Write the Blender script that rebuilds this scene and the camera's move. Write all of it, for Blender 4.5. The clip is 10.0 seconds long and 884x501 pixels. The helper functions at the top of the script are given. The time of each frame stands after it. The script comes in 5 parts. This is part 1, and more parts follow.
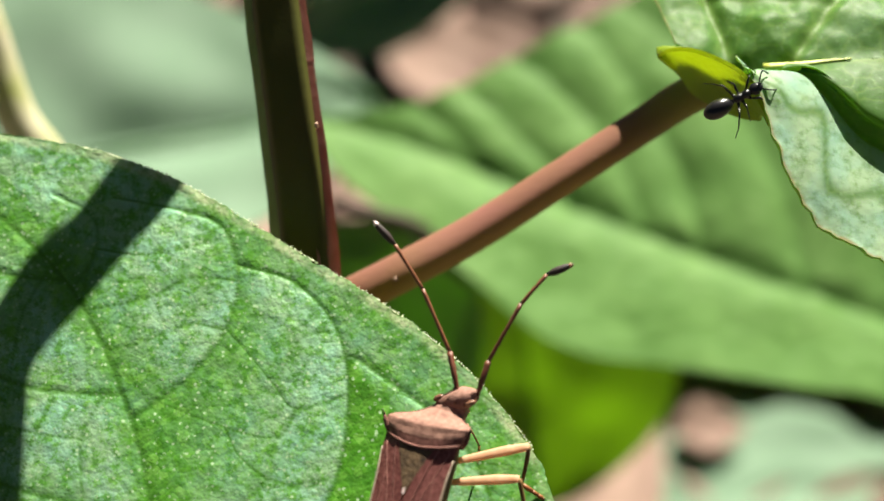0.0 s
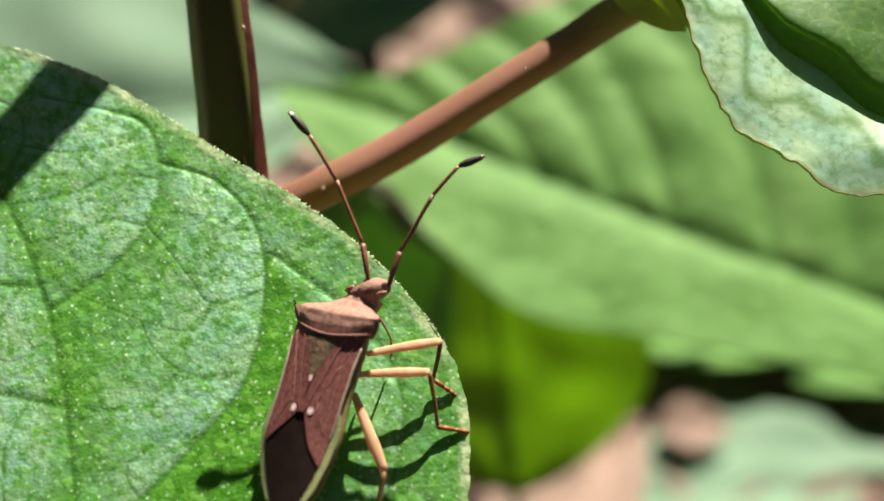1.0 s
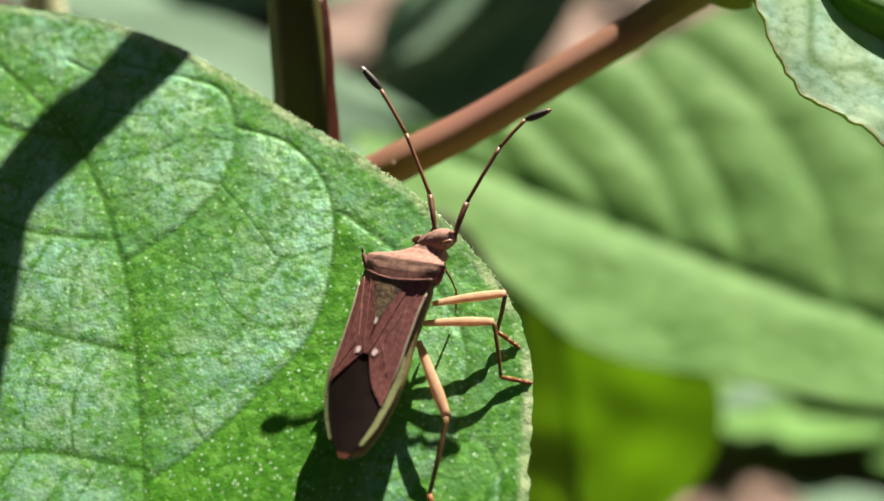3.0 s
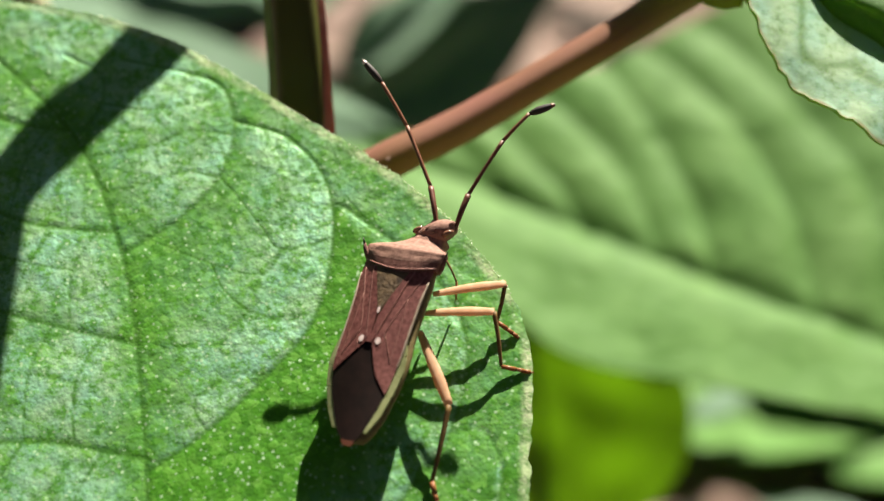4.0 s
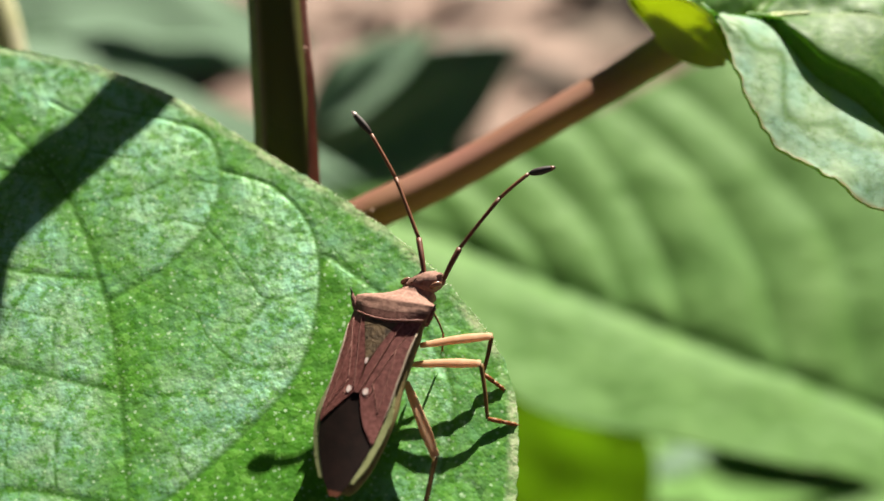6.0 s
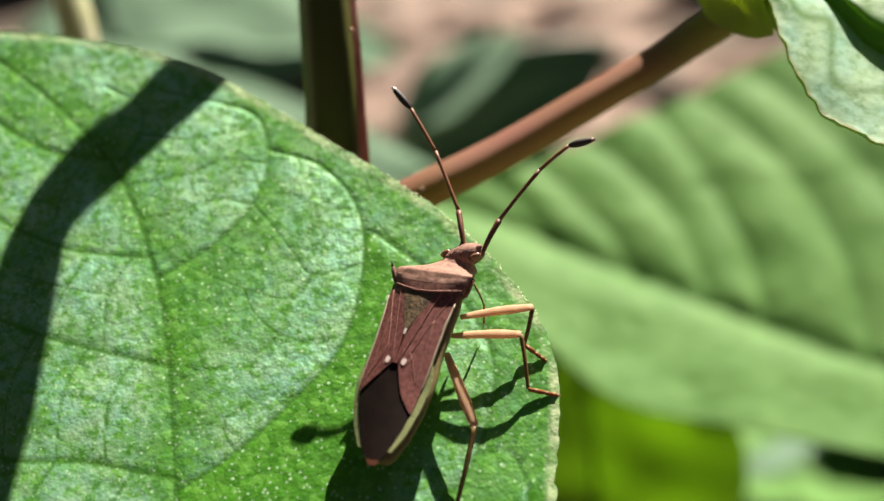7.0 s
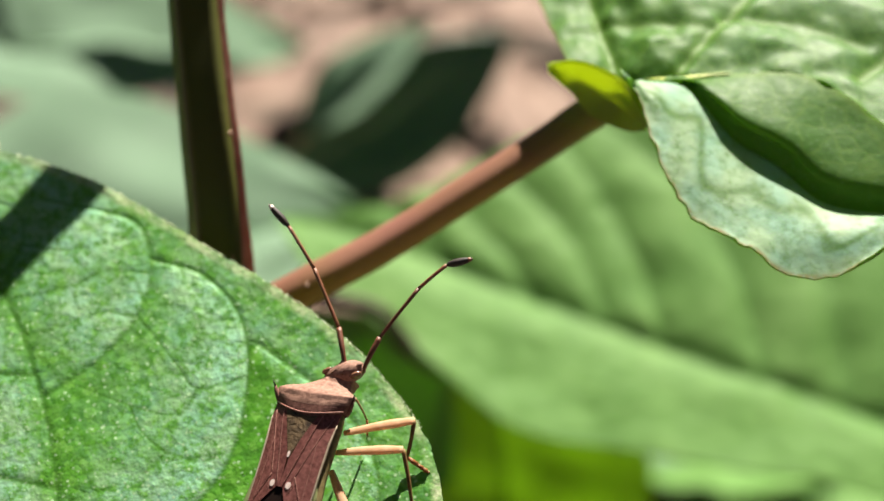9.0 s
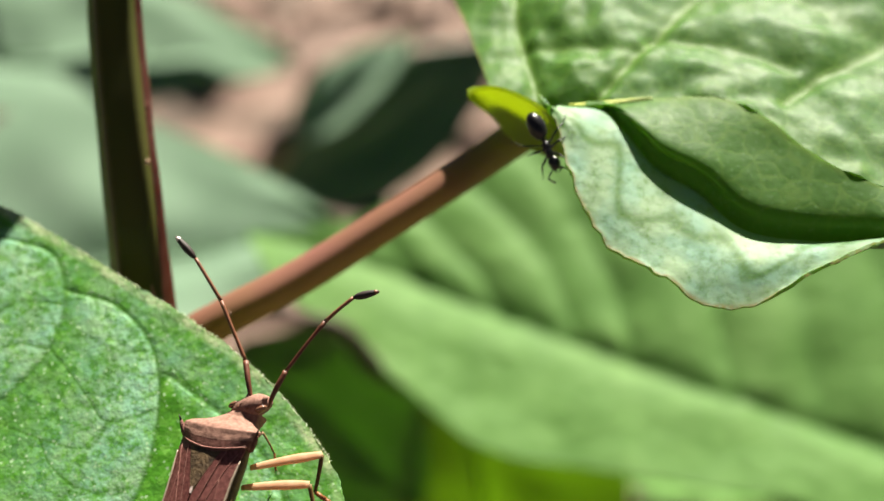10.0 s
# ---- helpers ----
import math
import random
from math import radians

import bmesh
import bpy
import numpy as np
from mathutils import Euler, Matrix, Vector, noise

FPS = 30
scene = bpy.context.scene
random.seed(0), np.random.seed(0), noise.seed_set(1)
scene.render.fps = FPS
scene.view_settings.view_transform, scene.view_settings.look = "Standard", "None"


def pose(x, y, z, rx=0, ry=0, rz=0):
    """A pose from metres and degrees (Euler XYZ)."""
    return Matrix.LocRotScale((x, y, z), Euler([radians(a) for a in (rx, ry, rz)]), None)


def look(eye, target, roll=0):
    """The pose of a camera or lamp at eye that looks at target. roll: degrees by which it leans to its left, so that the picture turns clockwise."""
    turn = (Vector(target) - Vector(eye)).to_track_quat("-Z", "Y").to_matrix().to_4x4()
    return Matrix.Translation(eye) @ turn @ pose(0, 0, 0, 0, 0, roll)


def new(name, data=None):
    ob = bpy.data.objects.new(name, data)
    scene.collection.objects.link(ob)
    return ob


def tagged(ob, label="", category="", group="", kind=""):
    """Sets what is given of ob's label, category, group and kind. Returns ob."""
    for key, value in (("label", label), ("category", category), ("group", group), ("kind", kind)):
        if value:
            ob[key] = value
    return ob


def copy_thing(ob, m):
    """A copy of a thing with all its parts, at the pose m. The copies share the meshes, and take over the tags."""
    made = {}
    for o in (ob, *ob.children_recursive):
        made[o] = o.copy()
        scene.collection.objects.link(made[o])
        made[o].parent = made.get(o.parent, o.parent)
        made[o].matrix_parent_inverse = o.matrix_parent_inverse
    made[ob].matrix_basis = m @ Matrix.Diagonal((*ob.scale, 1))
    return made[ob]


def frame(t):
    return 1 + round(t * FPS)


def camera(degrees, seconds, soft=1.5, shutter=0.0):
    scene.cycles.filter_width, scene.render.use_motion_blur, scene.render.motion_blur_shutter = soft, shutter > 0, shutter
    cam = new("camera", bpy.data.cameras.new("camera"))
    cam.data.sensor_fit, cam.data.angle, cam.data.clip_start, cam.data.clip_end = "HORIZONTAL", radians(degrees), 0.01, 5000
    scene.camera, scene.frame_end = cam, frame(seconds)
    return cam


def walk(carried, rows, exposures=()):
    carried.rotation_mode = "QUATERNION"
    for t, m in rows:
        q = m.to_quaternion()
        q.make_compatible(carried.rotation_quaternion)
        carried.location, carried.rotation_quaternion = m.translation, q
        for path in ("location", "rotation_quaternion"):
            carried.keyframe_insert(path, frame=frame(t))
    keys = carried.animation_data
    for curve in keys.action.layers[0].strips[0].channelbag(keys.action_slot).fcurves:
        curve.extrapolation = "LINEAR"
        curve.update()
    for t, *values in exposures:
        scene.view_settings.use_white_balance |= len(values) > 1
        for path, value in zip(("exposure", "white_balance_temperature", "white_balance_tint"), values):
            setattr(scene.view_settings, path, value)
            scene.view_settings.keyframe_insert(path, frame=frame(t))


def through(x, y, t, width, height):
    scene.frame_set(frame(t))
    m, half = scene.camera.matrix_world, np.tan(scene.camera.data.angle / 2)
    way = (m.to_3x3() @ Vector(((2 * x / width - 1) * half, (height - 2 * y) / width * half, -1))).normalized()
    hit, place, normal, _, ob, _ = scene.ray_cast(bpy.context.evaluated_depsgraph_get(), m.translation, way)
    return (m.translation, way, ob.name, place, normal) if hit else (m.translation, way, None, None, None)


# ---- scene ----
# The camera: a telephoto close view, held by hand about six centimetres from the bug.
cam = camera(32, 10.0, soft=1.6)
cam.data.dof.use_dof = True
cam.data.dof.focus_distance = 0.0655
cam.data.dof.aperture_fstop = 30.0

PATH = [
    (0.0, pose(-0.00245, 0.01212, 0.14080, 45.924, 0.482, -2.742)),
    (0.1, pose(-0.00177, 0.01103, 0.13963, 46.894, 0.708, -2.211)),
    (0.2, pose(-0.00109, 0.00995, 0.13844, 46.979, 0.715, -1.937)),
    (0.3, pose(-0.00041, 0.00886, 0.13727, 46.671, 0.601, -1.813)),
    (0.4, pose(0.00027, 0.00777, 0.13609, 46.887, 0.713, -1.410)),
    (0.5, pose(0.00095, 0.00669, 0.13490, 47.732, 0.763, -1.083)),
    (0.6, pose(0.00117, 0.00681, 0.13515, 47.649, 0.788, -1.011)),
    (0.7, pose(0.00139, 0.00695, 0.13538, 49.200, 0.909, -0.813)),
    (0.8, pose(0.00162, 0.00708, 0.13562, 49.864, 0.900, -0.785)),
    (0.9, pose(0.00184, 0.00722, 0.13586, 49.515, 0.425, -1.360)),
    (1.0, pose(0.00207, 0.00734, 0.13609, 47.893, 0.458, -1.260)),
    (1.1, pose(0.00188, 0.00721, 0.13613, 48.010, 0.519, -1.097)),
    (1.2, pose(0.00170, 0.00708, 0.13615, 48.843, 0.716, -0.767)),
    (1.3, pose(0.00151, 0.00696, 0.13618, 49.164, 1.001, -0.314)),
    (1.4, pose(0.00134, 0.00683, 0.13622, 49.135, 0.800, -0.484)),
    (1.5, pose(0.00115, 0.00671, 0.13625, 48.538, 0.383, -0.933)),
    (1.6, pose(0.00101, 0.00589, 0.13543, 48.832, 0.284, -0.687)),
    (1.7, pose(0.00086, 0.00509, 0.13460, 49.444, 0.409, -0.149)),
    (1.8, pose(0.00074, 0.00426, 0.13379, 50.961, 0.339, 0.148)),
    (1.9, pose(0.00059, 0.00346, 0.13297, 52.050, 0.510, 0.781)),
    (2.0, pose(0.00045, 0.00264, 0.13215, 52.128, 0.229, 0.794)),
    (2.2, pose(0.00086, 0.00159, 0.13091, 52.716, 1.043, 1.388)),
    (3.3, pose(0.00253, 0.00148, 0.13030, 53.288, 1.447, 1.596)),
    (3.4, pose(0.00137, 0.00049, 0.12959, 53.238, 1.040, 1.198)),
    (3.5, pose(0.00019, -0.00049, 0.12889, 53.917, 1.166, 1.537)),
    (3.6, pose(0.00019, -0.00038, 0.12907, 54.821, 0.924, 1.177)),
    (3.7, pose(0.00018, -0.00025, 0.12926, 55.218, 0.521, 0.586)),
    (3.8, pose(0.00018, -0.00014, 0.12946, 54.938, 0.167, 0.064)),
    (3.9, pose(0.00019, -0.00003, 0.12965, 54.468, -0.226, -0.505)),
    (4.0, pose(0.00018, 0.00008, 0.12984, 54.208, 0.205, 0.076)),
    (4.1, pose(0.00017, 0.00015, 0.12998, 54.223, -0.027, -0.219)),
    (4.2, pose(0.00015, 0.00021, 0.13012, 54.511, 0.207, 0.138)),
    (4.3, pose(0.00013, 0.00027, 0.13026, 54.695, 0.366, 0.392)),
    (4.4, pose(0.00011, 0.00033, 0.13040, 54.919, 0.256, 0.265)),
    (4.5, pose(0.00010, 0.00040, 0.13054, 54.410, 0.080, 0.043)),
    (4.6, pose(0.00028, 0.00028, 0.13020, 54.584, 0.265, 0.459)),
    (4.7, pose(0.00046, 0.00016, 0.12986, 55.408, 0.234, 0.577)),
    (4.8, pose(0.00063, 0.00004, 0.12951, 55.917, 0.408, 0.990)),
    (4.9, pose(0.00081, -0.00008, 0.12917, 55.300, 0.563, 1.363)),
    (5.0, pose(0.00099, -0.00020, 0.12883, 54.530, 0.537, 1.473)),
    (5.1, pose(0.00082, -0.00015, 0.12904, 53.676, 0.349, 1.191)),
    (5.2, pose(0.00066, -0.00009, 0.12927, 53.864, 0.386, 1.241)),
    (5.3, pose(0.00049, -0.00003, 0.12949, 53.817, 0.067, 0.789)),
    (5.4, pose(0.00032, 0.00003, 0.12970, 54.716, 0.074, 0.800)),
    (5.5, pose(0.00015, 0.00007, 0.12993, 55.692, -0.047, 0.629)),
    (5.6, pose(-0.00018, 0.00002, 0.12991, 56.718, -0.809, -0.413)),
    (5.7, pose(-0.00050, -0.00003, 0.12989, 57.116, -1.196, -0.909)),
    (5.8, pose(-0.00082, -0.00008, 0.12987, 56.708, -1.148, -0.742)),
    (5.9, pose(-0.00115, -0.00014, 0.12985, 56.208, -1.443, -1.093)),
    (6.0, pose(-0.00147, -0.00018, 0.12983, 56.272, -1.489, -1.076)),
    (6.1, pose(-0.00176, -0.00042, 0.12976, 56.052, -1.429, -0.989)),
    (6.2, pose(-0.00206, -0.00065, 0.12969, 55.701, -1.073, -0.462)),
    (7.3, pose(0.00317, -0.00144, 0.12820, 57.151, 2.052, 2.617)),
    (7.4, pose(0.00243, -0.00084, 0.12972, 55.429, 1.575, 1.218)),
    (7.5, pose(0.00169, -0.00025, 0.13124, 54.984, 0.812, -0.494)),
    (7.6, pose(0.00240, 0.00030, 0.13175, 54.417, 1.070, -0.448)),
    (7.7, pose(0.00312, 0.00084, 0.13226, 53.896, 1.468, -0.215)),
    (7.8, pose(0.00385, 0.00139, 0.13276, 53.824, 1.865, 0.016)),
    (7.9, pose(0.00457, 0.00193, 0.13327, 53.686, 2.101, 0.021)),
    (8.0, pose(0.00530, 0.00246, 0.13377, 53.728, 2.290, -0.041)),
    (8.1, pose(0.00479, 0.00233, 0.13398, 53.293, 1.761, -0.766)),
    (8.2, pose(0.00430, 0.00219, 0.13418, 53.571, 1.708, -0.828)),
    (8.3, pose(0.00379, 0.00204, 0.13438, 54.187, 1.398, -1.247)),
    (8.4, pose(0.00330, 0.00191, 0.13458, 54.499, 1.491, -1.103)),
    (8.5, pose(0.00279, 0.00176, 0.13479, 53.893, 1.217, -1.478)),
    (8.6, pose(0.00309, 0.00188, 0.13497, 53.873, 0.991, -1.781)),
    (8.7, pose(0.00339, 0.00200, 0.13514, 53.913, 1.064, -1.664)),
    (8.8, pose(0.00369, 0.00211, 0.13530, 53.576, 1.101, -1.597)),
    (8.9, pose(0.00400, 0.00223, 0.13548, 53.863, 1.200, -1.448)),
    (9.0, pose(0.00430, 0.00235, 0.13565, 54.074, 1.579, -0.906)),
    (9.1, pose(0.00424, 0.00209, 0.13546, 53.952, 0.990, -1.609)),
    (9.2, pose(0.00419, 0.00184, 0.13527, 53.331, 0.646, -1.961)),
    (9.3, pose(0.00414, 0.00159, 0.13508, 52.946, 0.666, -1.811)),
    (9.4, pose(0.00408, 0.00134, 0.13487, 54.447, 0.586, -1.818)),
    (9.5, pose(0.00404, 0.00110, 0.13467, 54.859, 0.733, -1.493)),
    (9.6, pose(0.00521, 0.00164, 0.13494, 54.829, 0.982, -1.343)),
    (9.7, pose(0.00638, 0.00221, 0.13521, 54.009, 1.424, -0.927)),
    (9.8, pose(0.00754, 0.00276, 0.13546, 54.062, 1.623, -0.865)),
    (9.9, pose(0.00871, 0.00332, 0.13572, 54.304, 2.112, -0.407)),
    (10.0, pose(0.00987, 0.00388, 0.13599, 54.096, 2.602, 0.042)),
]
# the camera brightens and dims its picture a little on the way
walk(cam, PATH, [(0.0, 1.78), (1.0, 1.76), (2.0, 1.68), (3.5, 1.70), (4.0, 1.72), (4.4, 1.82), (5.6, 1.85), (5.9, 1.64), (6.2, 1.64), (7.5, 1.74), (10.0, 1.76)])

# ---- world and sun ----
SUN_DIR = Vector((0.262, 0.65, 0.714)).normalized()
world = bpy.data.worlds.new("world")
scene.world = world
world.use_nodes = True
sky = world.node_tree.nodes.new("ShaderNodeTexSky")
sky.sky_type = "NISHITA"
sky.sun_disc = False
sky.air_density = 0.8
sky.dust_density = 2.0
sky.ozone_density = 0.3
sky.sun_elevation = math.asin(SUN_DIR.z)
sky.sun_rotation = math.atan2(SUN_DIR.x, SUN_DIR.y)
background = world.node_tree.nodes["Background"]
background.inputs[1].default_value = 0.008
world.node_tree.links.new(sky.outputs[0], background.inputs[0])

sun_data = bpy.data.lights.new("sun", "SUN")
sun_data.energy = 5.0
sun_data.angle = radians(0.53)
sun_data.color = (1.0, 0.94, 0.80)
sun = new("sun", sun_data)
sun.matrix_world = look(SUN_DIR * 5, (0, 0, 0))

# ---- helpers for meshes; lengths in millimetres ----
MM = 0.001
LEAF_ORIGIN = Vector((-12.60, 54.52, 90.29))
LEAF_X = Vector((0.9996, -0.0246, 0.0172))
LEAF_Y = Vector((0.0130, 0.8713, 0.4905))
LEAF_N = Vector((-0.0270, -0.4901, 0.8712))


def basis(origin, x, y, z):
    m = Matrix((x, y, z)).transposed().to_4x4()
    m.translation = Vector(origin) * MM
    return m


def spline(points, n):
    """n points along a smooth curve through the given ones."""
    p = np.array(points, float)
    p = np.vstack([2 * p[0] - p[1], p, 2 * p[-1] - p[-2]])
    out = []
    for u in np.linspace(0, len(p) - 3 - 1e-9, n):
        i, f = int(u), u - int(u)
        a, b, c, d = p[i:i + 4]
        out.append(0.5 * (2 * b + (c - a) * f + (2 * a - 5 * b + 4 * c - d) * f * f + (3 * b - a - 3 * c + d) * f ** 3))
    return np.array(out)


def raw(name, verts, faces, material, parent=None, label="", smooth=True):
    """One mesh object from vertices in millimetres."""
    me = bpy.data.meshes.new(name)
    me.from_pydata([tuple(v) for v in np.asarray(verts, float) * MM], [], [tuple(map(int, f)) for f in faces])
    me.validate()
    if smooth:
        me.polygons.foreach_set("use_smooth", [True] * len(me.polygons))
    me.materials.append(material)
    ob = new(name, me)
    if parent:
        ob.parent = parent
    if label:
        ob["label"] = label
    return ob


def thing(name, label, category, m=None, group=""):
    ob = new(name)
    ob.empty_display_size = 0.005
    if m is not None:
        ob.matrix_world = m
    return tagged(ob, label, category, group)


def grid_faces(nu, nv, start=0):
    i = np.arange(nu - 1)[:, None] * nv + np.arange(nv - 1)[None]
    i = i.ravel() + start
    return np.stack([i, i + nv, i + nv + 1, i + 1], 1)


def shell(name, surface, material, parent=None, label="", thick=0.2, masks=None, flat=False):
    """A sheet of the given thickness from a grid of points; the grid is its upper face."""
    g = np.asarray(surface, float)
    nu, nv = g.shape[:2]
    du, dv = np.gradient(g, axis=0), np.gradient(g, axis=1)
    n = np.cross(du, dv)
    n /= np.linalg.norm(n, axis=2, keepdims=True) + 1e-12
    if flat:
        n[:] = (0, 0, 1)
    top, under = g.reshape(-1, 3), (g - n * thick).reshape(-1, 3)
    f = grid_faces(nu, nv)
    idx = np.arange(nu * nv).reshape(nu, nv)
    rim = np.concatenate([idx[0, ::-1], idx[1:, 0], idx[-1, 1:], idx[-2:0:-1, -1]])
    k, m = nu * nv, len(rim)
    at = np.arange(m) + 2 * k
    nxt = np.roll(at, -1)
    side = np.stack([nxt, at, at + m, nxt + m], 1)
    ob = raw(name, np.vstack([top, under, top[rim], under[rim]]), np.vstack([f, f[:, ::-1] + k, side[:, ::-1]]), material, parent, label)
    for key, values in (masks or {}).items():
        a = ob.data.attributes.new(key, "FLOAT", "POINT")
        v = np.asarray(values, float).ravel()
        a.data.foreach_set("value", np.concatenate([v, v, v[rim], v[rim]]))
    return ob


def tube_data(points, radii, sides=12, profile=None, ends=True):
    """Vertices and faces of a round or ribbed bar along a line of points."""
    p, r = np.asarray(points, float), np.broadcast_to(np.asarray(radii, float), len(points))
    t = np.gradient(p, axis=0)
    t /= np.linalg.norm(t, axis=1, keepdims=True) + 1e-12
    ref = np.array([0.0, 0.0, 1.0]) if abs(t[0][2]) < 0.8 else np.array([0.0, -1.0, 0.0])
    a = np.cross(t[0], ref)
    a /= np.linalg.norm(a)
    ang = np.arange(sides) * 2 * math.pi / sides
    shape = np.ones(sides) if profile is None else np.array([profile(x) for x in ang])
    verts = []
    for q, d, s in zip(p, t, r):
        a = a - d * (a @ d)
        a /= np.linalg.norm(a)
        b = np.cross(d, a)
        verts += [q + s * k * (math.cos(x) * a + math.sin(x) * b) for x, k in zip(ang, shape)]
    faces = []
    for i in range(len(p) - 1):
        for j in range(sides):
            k = (j + 1) % sides
            faces.append((i * sides + j, i * sides + k, (i + 1) * sides + k, (i + 1) * sides + j))
    if ends:
        faces.append(tuple(range(sides))[::-1])
        faces.append(tuple((len(p) - 1) * sides + j for j in range(sides)))
    return np.array(verts), faces


def tube(name, points, radii, material, parent=None, label="", sides=12, profile=None):
    return raw(name, *tube_data(points, radii, sides, profile), material, parent, label)


def join(pieces):
    """Several (vertices, faces) as one."""
    verts, faces, k = [], [], 0
    for v, f in pieces:
        verts.append(np.asarray(v, float))
        faces += [tuple(int(i) + k for i in face) for face in f]
        k += len(v)
    return np.vstack(verts), faces


def ball_data(centre, radii, nu=10, nv=14):
    verts, faces = [], []
    for i in range(nu + 1):
        th = math.pi * i / nu
        for j in range(nv):
            ph = 2 * math.pi * j / nv
            verts.append((centre[0] + radii[0] * math.sin(th) * math.cos(ph), centre[1] + radii[1] * math.cos(th),
                          centre[2] + radii[2] * math.sin(th) * math.sin(ph)))
    for i in range(nu):
        for j in range(nv):
            k = (j + 1) % nv
            faces.append((i * nv + j, i * nv + k, (i + 1) * nv + k, (i + 1) * nv + j))
    return np.array(verts), faces


# ---- materials ----
class Nodes:
    """A node material under construction."""

    def __init__(self, name):
        self.material = bpy.data.materials.new(name)
        self.material.use_nodes = True
        self.tree = self.material.node_tree
        self.bsdf = self.tree.nodes["Principled BSDF"]
        self.out = self.tree.nodes["Material Output"]
        self.coords = self.add("ShaderNodeTexCoord").outputs["Object"]

    def add(self, kind, **values):
        node = self.tree.nodes.new(kind)
        for key, value in values.items():
            node.inputs[key].default_value = value
        return node

    def link(self, a, b):
        self.tree.links.new(a, b)

    def noise(self, per_mm, detail=4.0, rough=0.55, stretch=None):
        n = self.add("ShaderNodeTexNoise", Scale=per_mm * 1000, Detail=detail, Roughness=rough)
        source = self.coords
        if stretch:
            m = self.add("ShaderNodeMapping", Scale=stretch)
            self.link(source, m.inputs["Vector"])
            source = m.outputs[0]
        self.link(source, n.inputs["Vector"])
        return n.outputs["Fac"]

    def cells(self, per_mm, feature="F1", randomness=1.0):
        v = self.add("ShaderNodeTexVoronoi", Scale=per_mm * 1000, Randomness=randomness)
        v.feature = feature
        self.link(self.coords, v.inputs["Vector"])
        return v.outputs["Distance"]

    def ramp(self, fac, stops):
        r = self.tree.nodes.new("ShaderNodeValToRGB")
        while len(r.color_ramp.elements) < len(stops):
            r.color_ramp.elements.new(0.5)
        for e, (at, colour) in zip(r.color_ramp.elements, stops):
            e.position, e.color = at, (*colour, 1)
        self.link(fac, r.inputs["Fac"])
        return r.outputs["Color"]

    def mix(self, fac, a, b, kind="MIX"):
        m = self.tree.nodes.new("ShaderNodeMix")
        m.data_type, m.blend_type = "RGBA", kind
        for socket, value in ((m.inputs[0], fac), (m.inputs[6], a), (m.inputs[7], b)):
            if isinstance(value, (int, float)):
                socket.default_value = value
            elif isinstance(value, tuple):
                socket.default_value = (*value, 1)
            else:
                self.link(value, socket)
        return m.outputs[2]

    def math(self, kind, a, b=0.0):
        m = self.tree.nodes.new("ShaderNodeMath")
        m.operation = kind
        for socket, value in zip(m.inputs, (a, b)):
            if isinstance(value, (int, float)):
                socket.default_value = value
            else:
                self.link(value, socket)
        return m.outputs[0]

    def mask(self, name):
        a = self.tree.nodes.new("ShaderNodeAttribute")
        a.attribute_name = name
        return a.outputs["Fac"]

    def bump(self, height, strength, mm, before=None):
        b = self.add("ShaderNodeBump", Strength=strength, Distance=mm * MM)
        self.link(height, b.inputs["Height"])
        if before is not None:
            self.link(before, b.inputs["Normal"])
        return b.outputs["Normal"]

    def finish(self, colour, rough=0.5, normal=None, glow_through=0.0, through_colour=None, specular=0.5):
        p = self.bsdf
        if isinstance(colour, tuple):
            p.inputs["Base Color"].default_value = (*colour, 1)
        else:
            self.link(colour, p.inputs["Base Color"])
        if isinstance(rough, (int, float)):
            p.inputs["Roughness"].default_value = rough
        else:
            self.link(rough, p.inputs["Roughness"])
        p.inputs["Specular IOR Level"].default_value = specular
        if normal is not None:
            self.link(normal, p.inputs["Normal"])
        if glow_through:
            t = self.tree.nodes.new("ShaderNodeBsdfTranslucent")
            if through_colour is None:
                self.link(colour, t.inputs["Color"])
            else:
                t.inputs["Color"].default_value = (*through_colour, 1)
            mix = self.tree.nodes.new("ShaderNodeMixShader")
            mix.inputs[0].default_value = glow_through
            self.link(p.outputs[0], mix.inputs[1])
            self.link(t.outputs[0], mix.inputs[2])
            self.link(mix.outputs[0], self.out.inputs["Surface"])
        return self.material


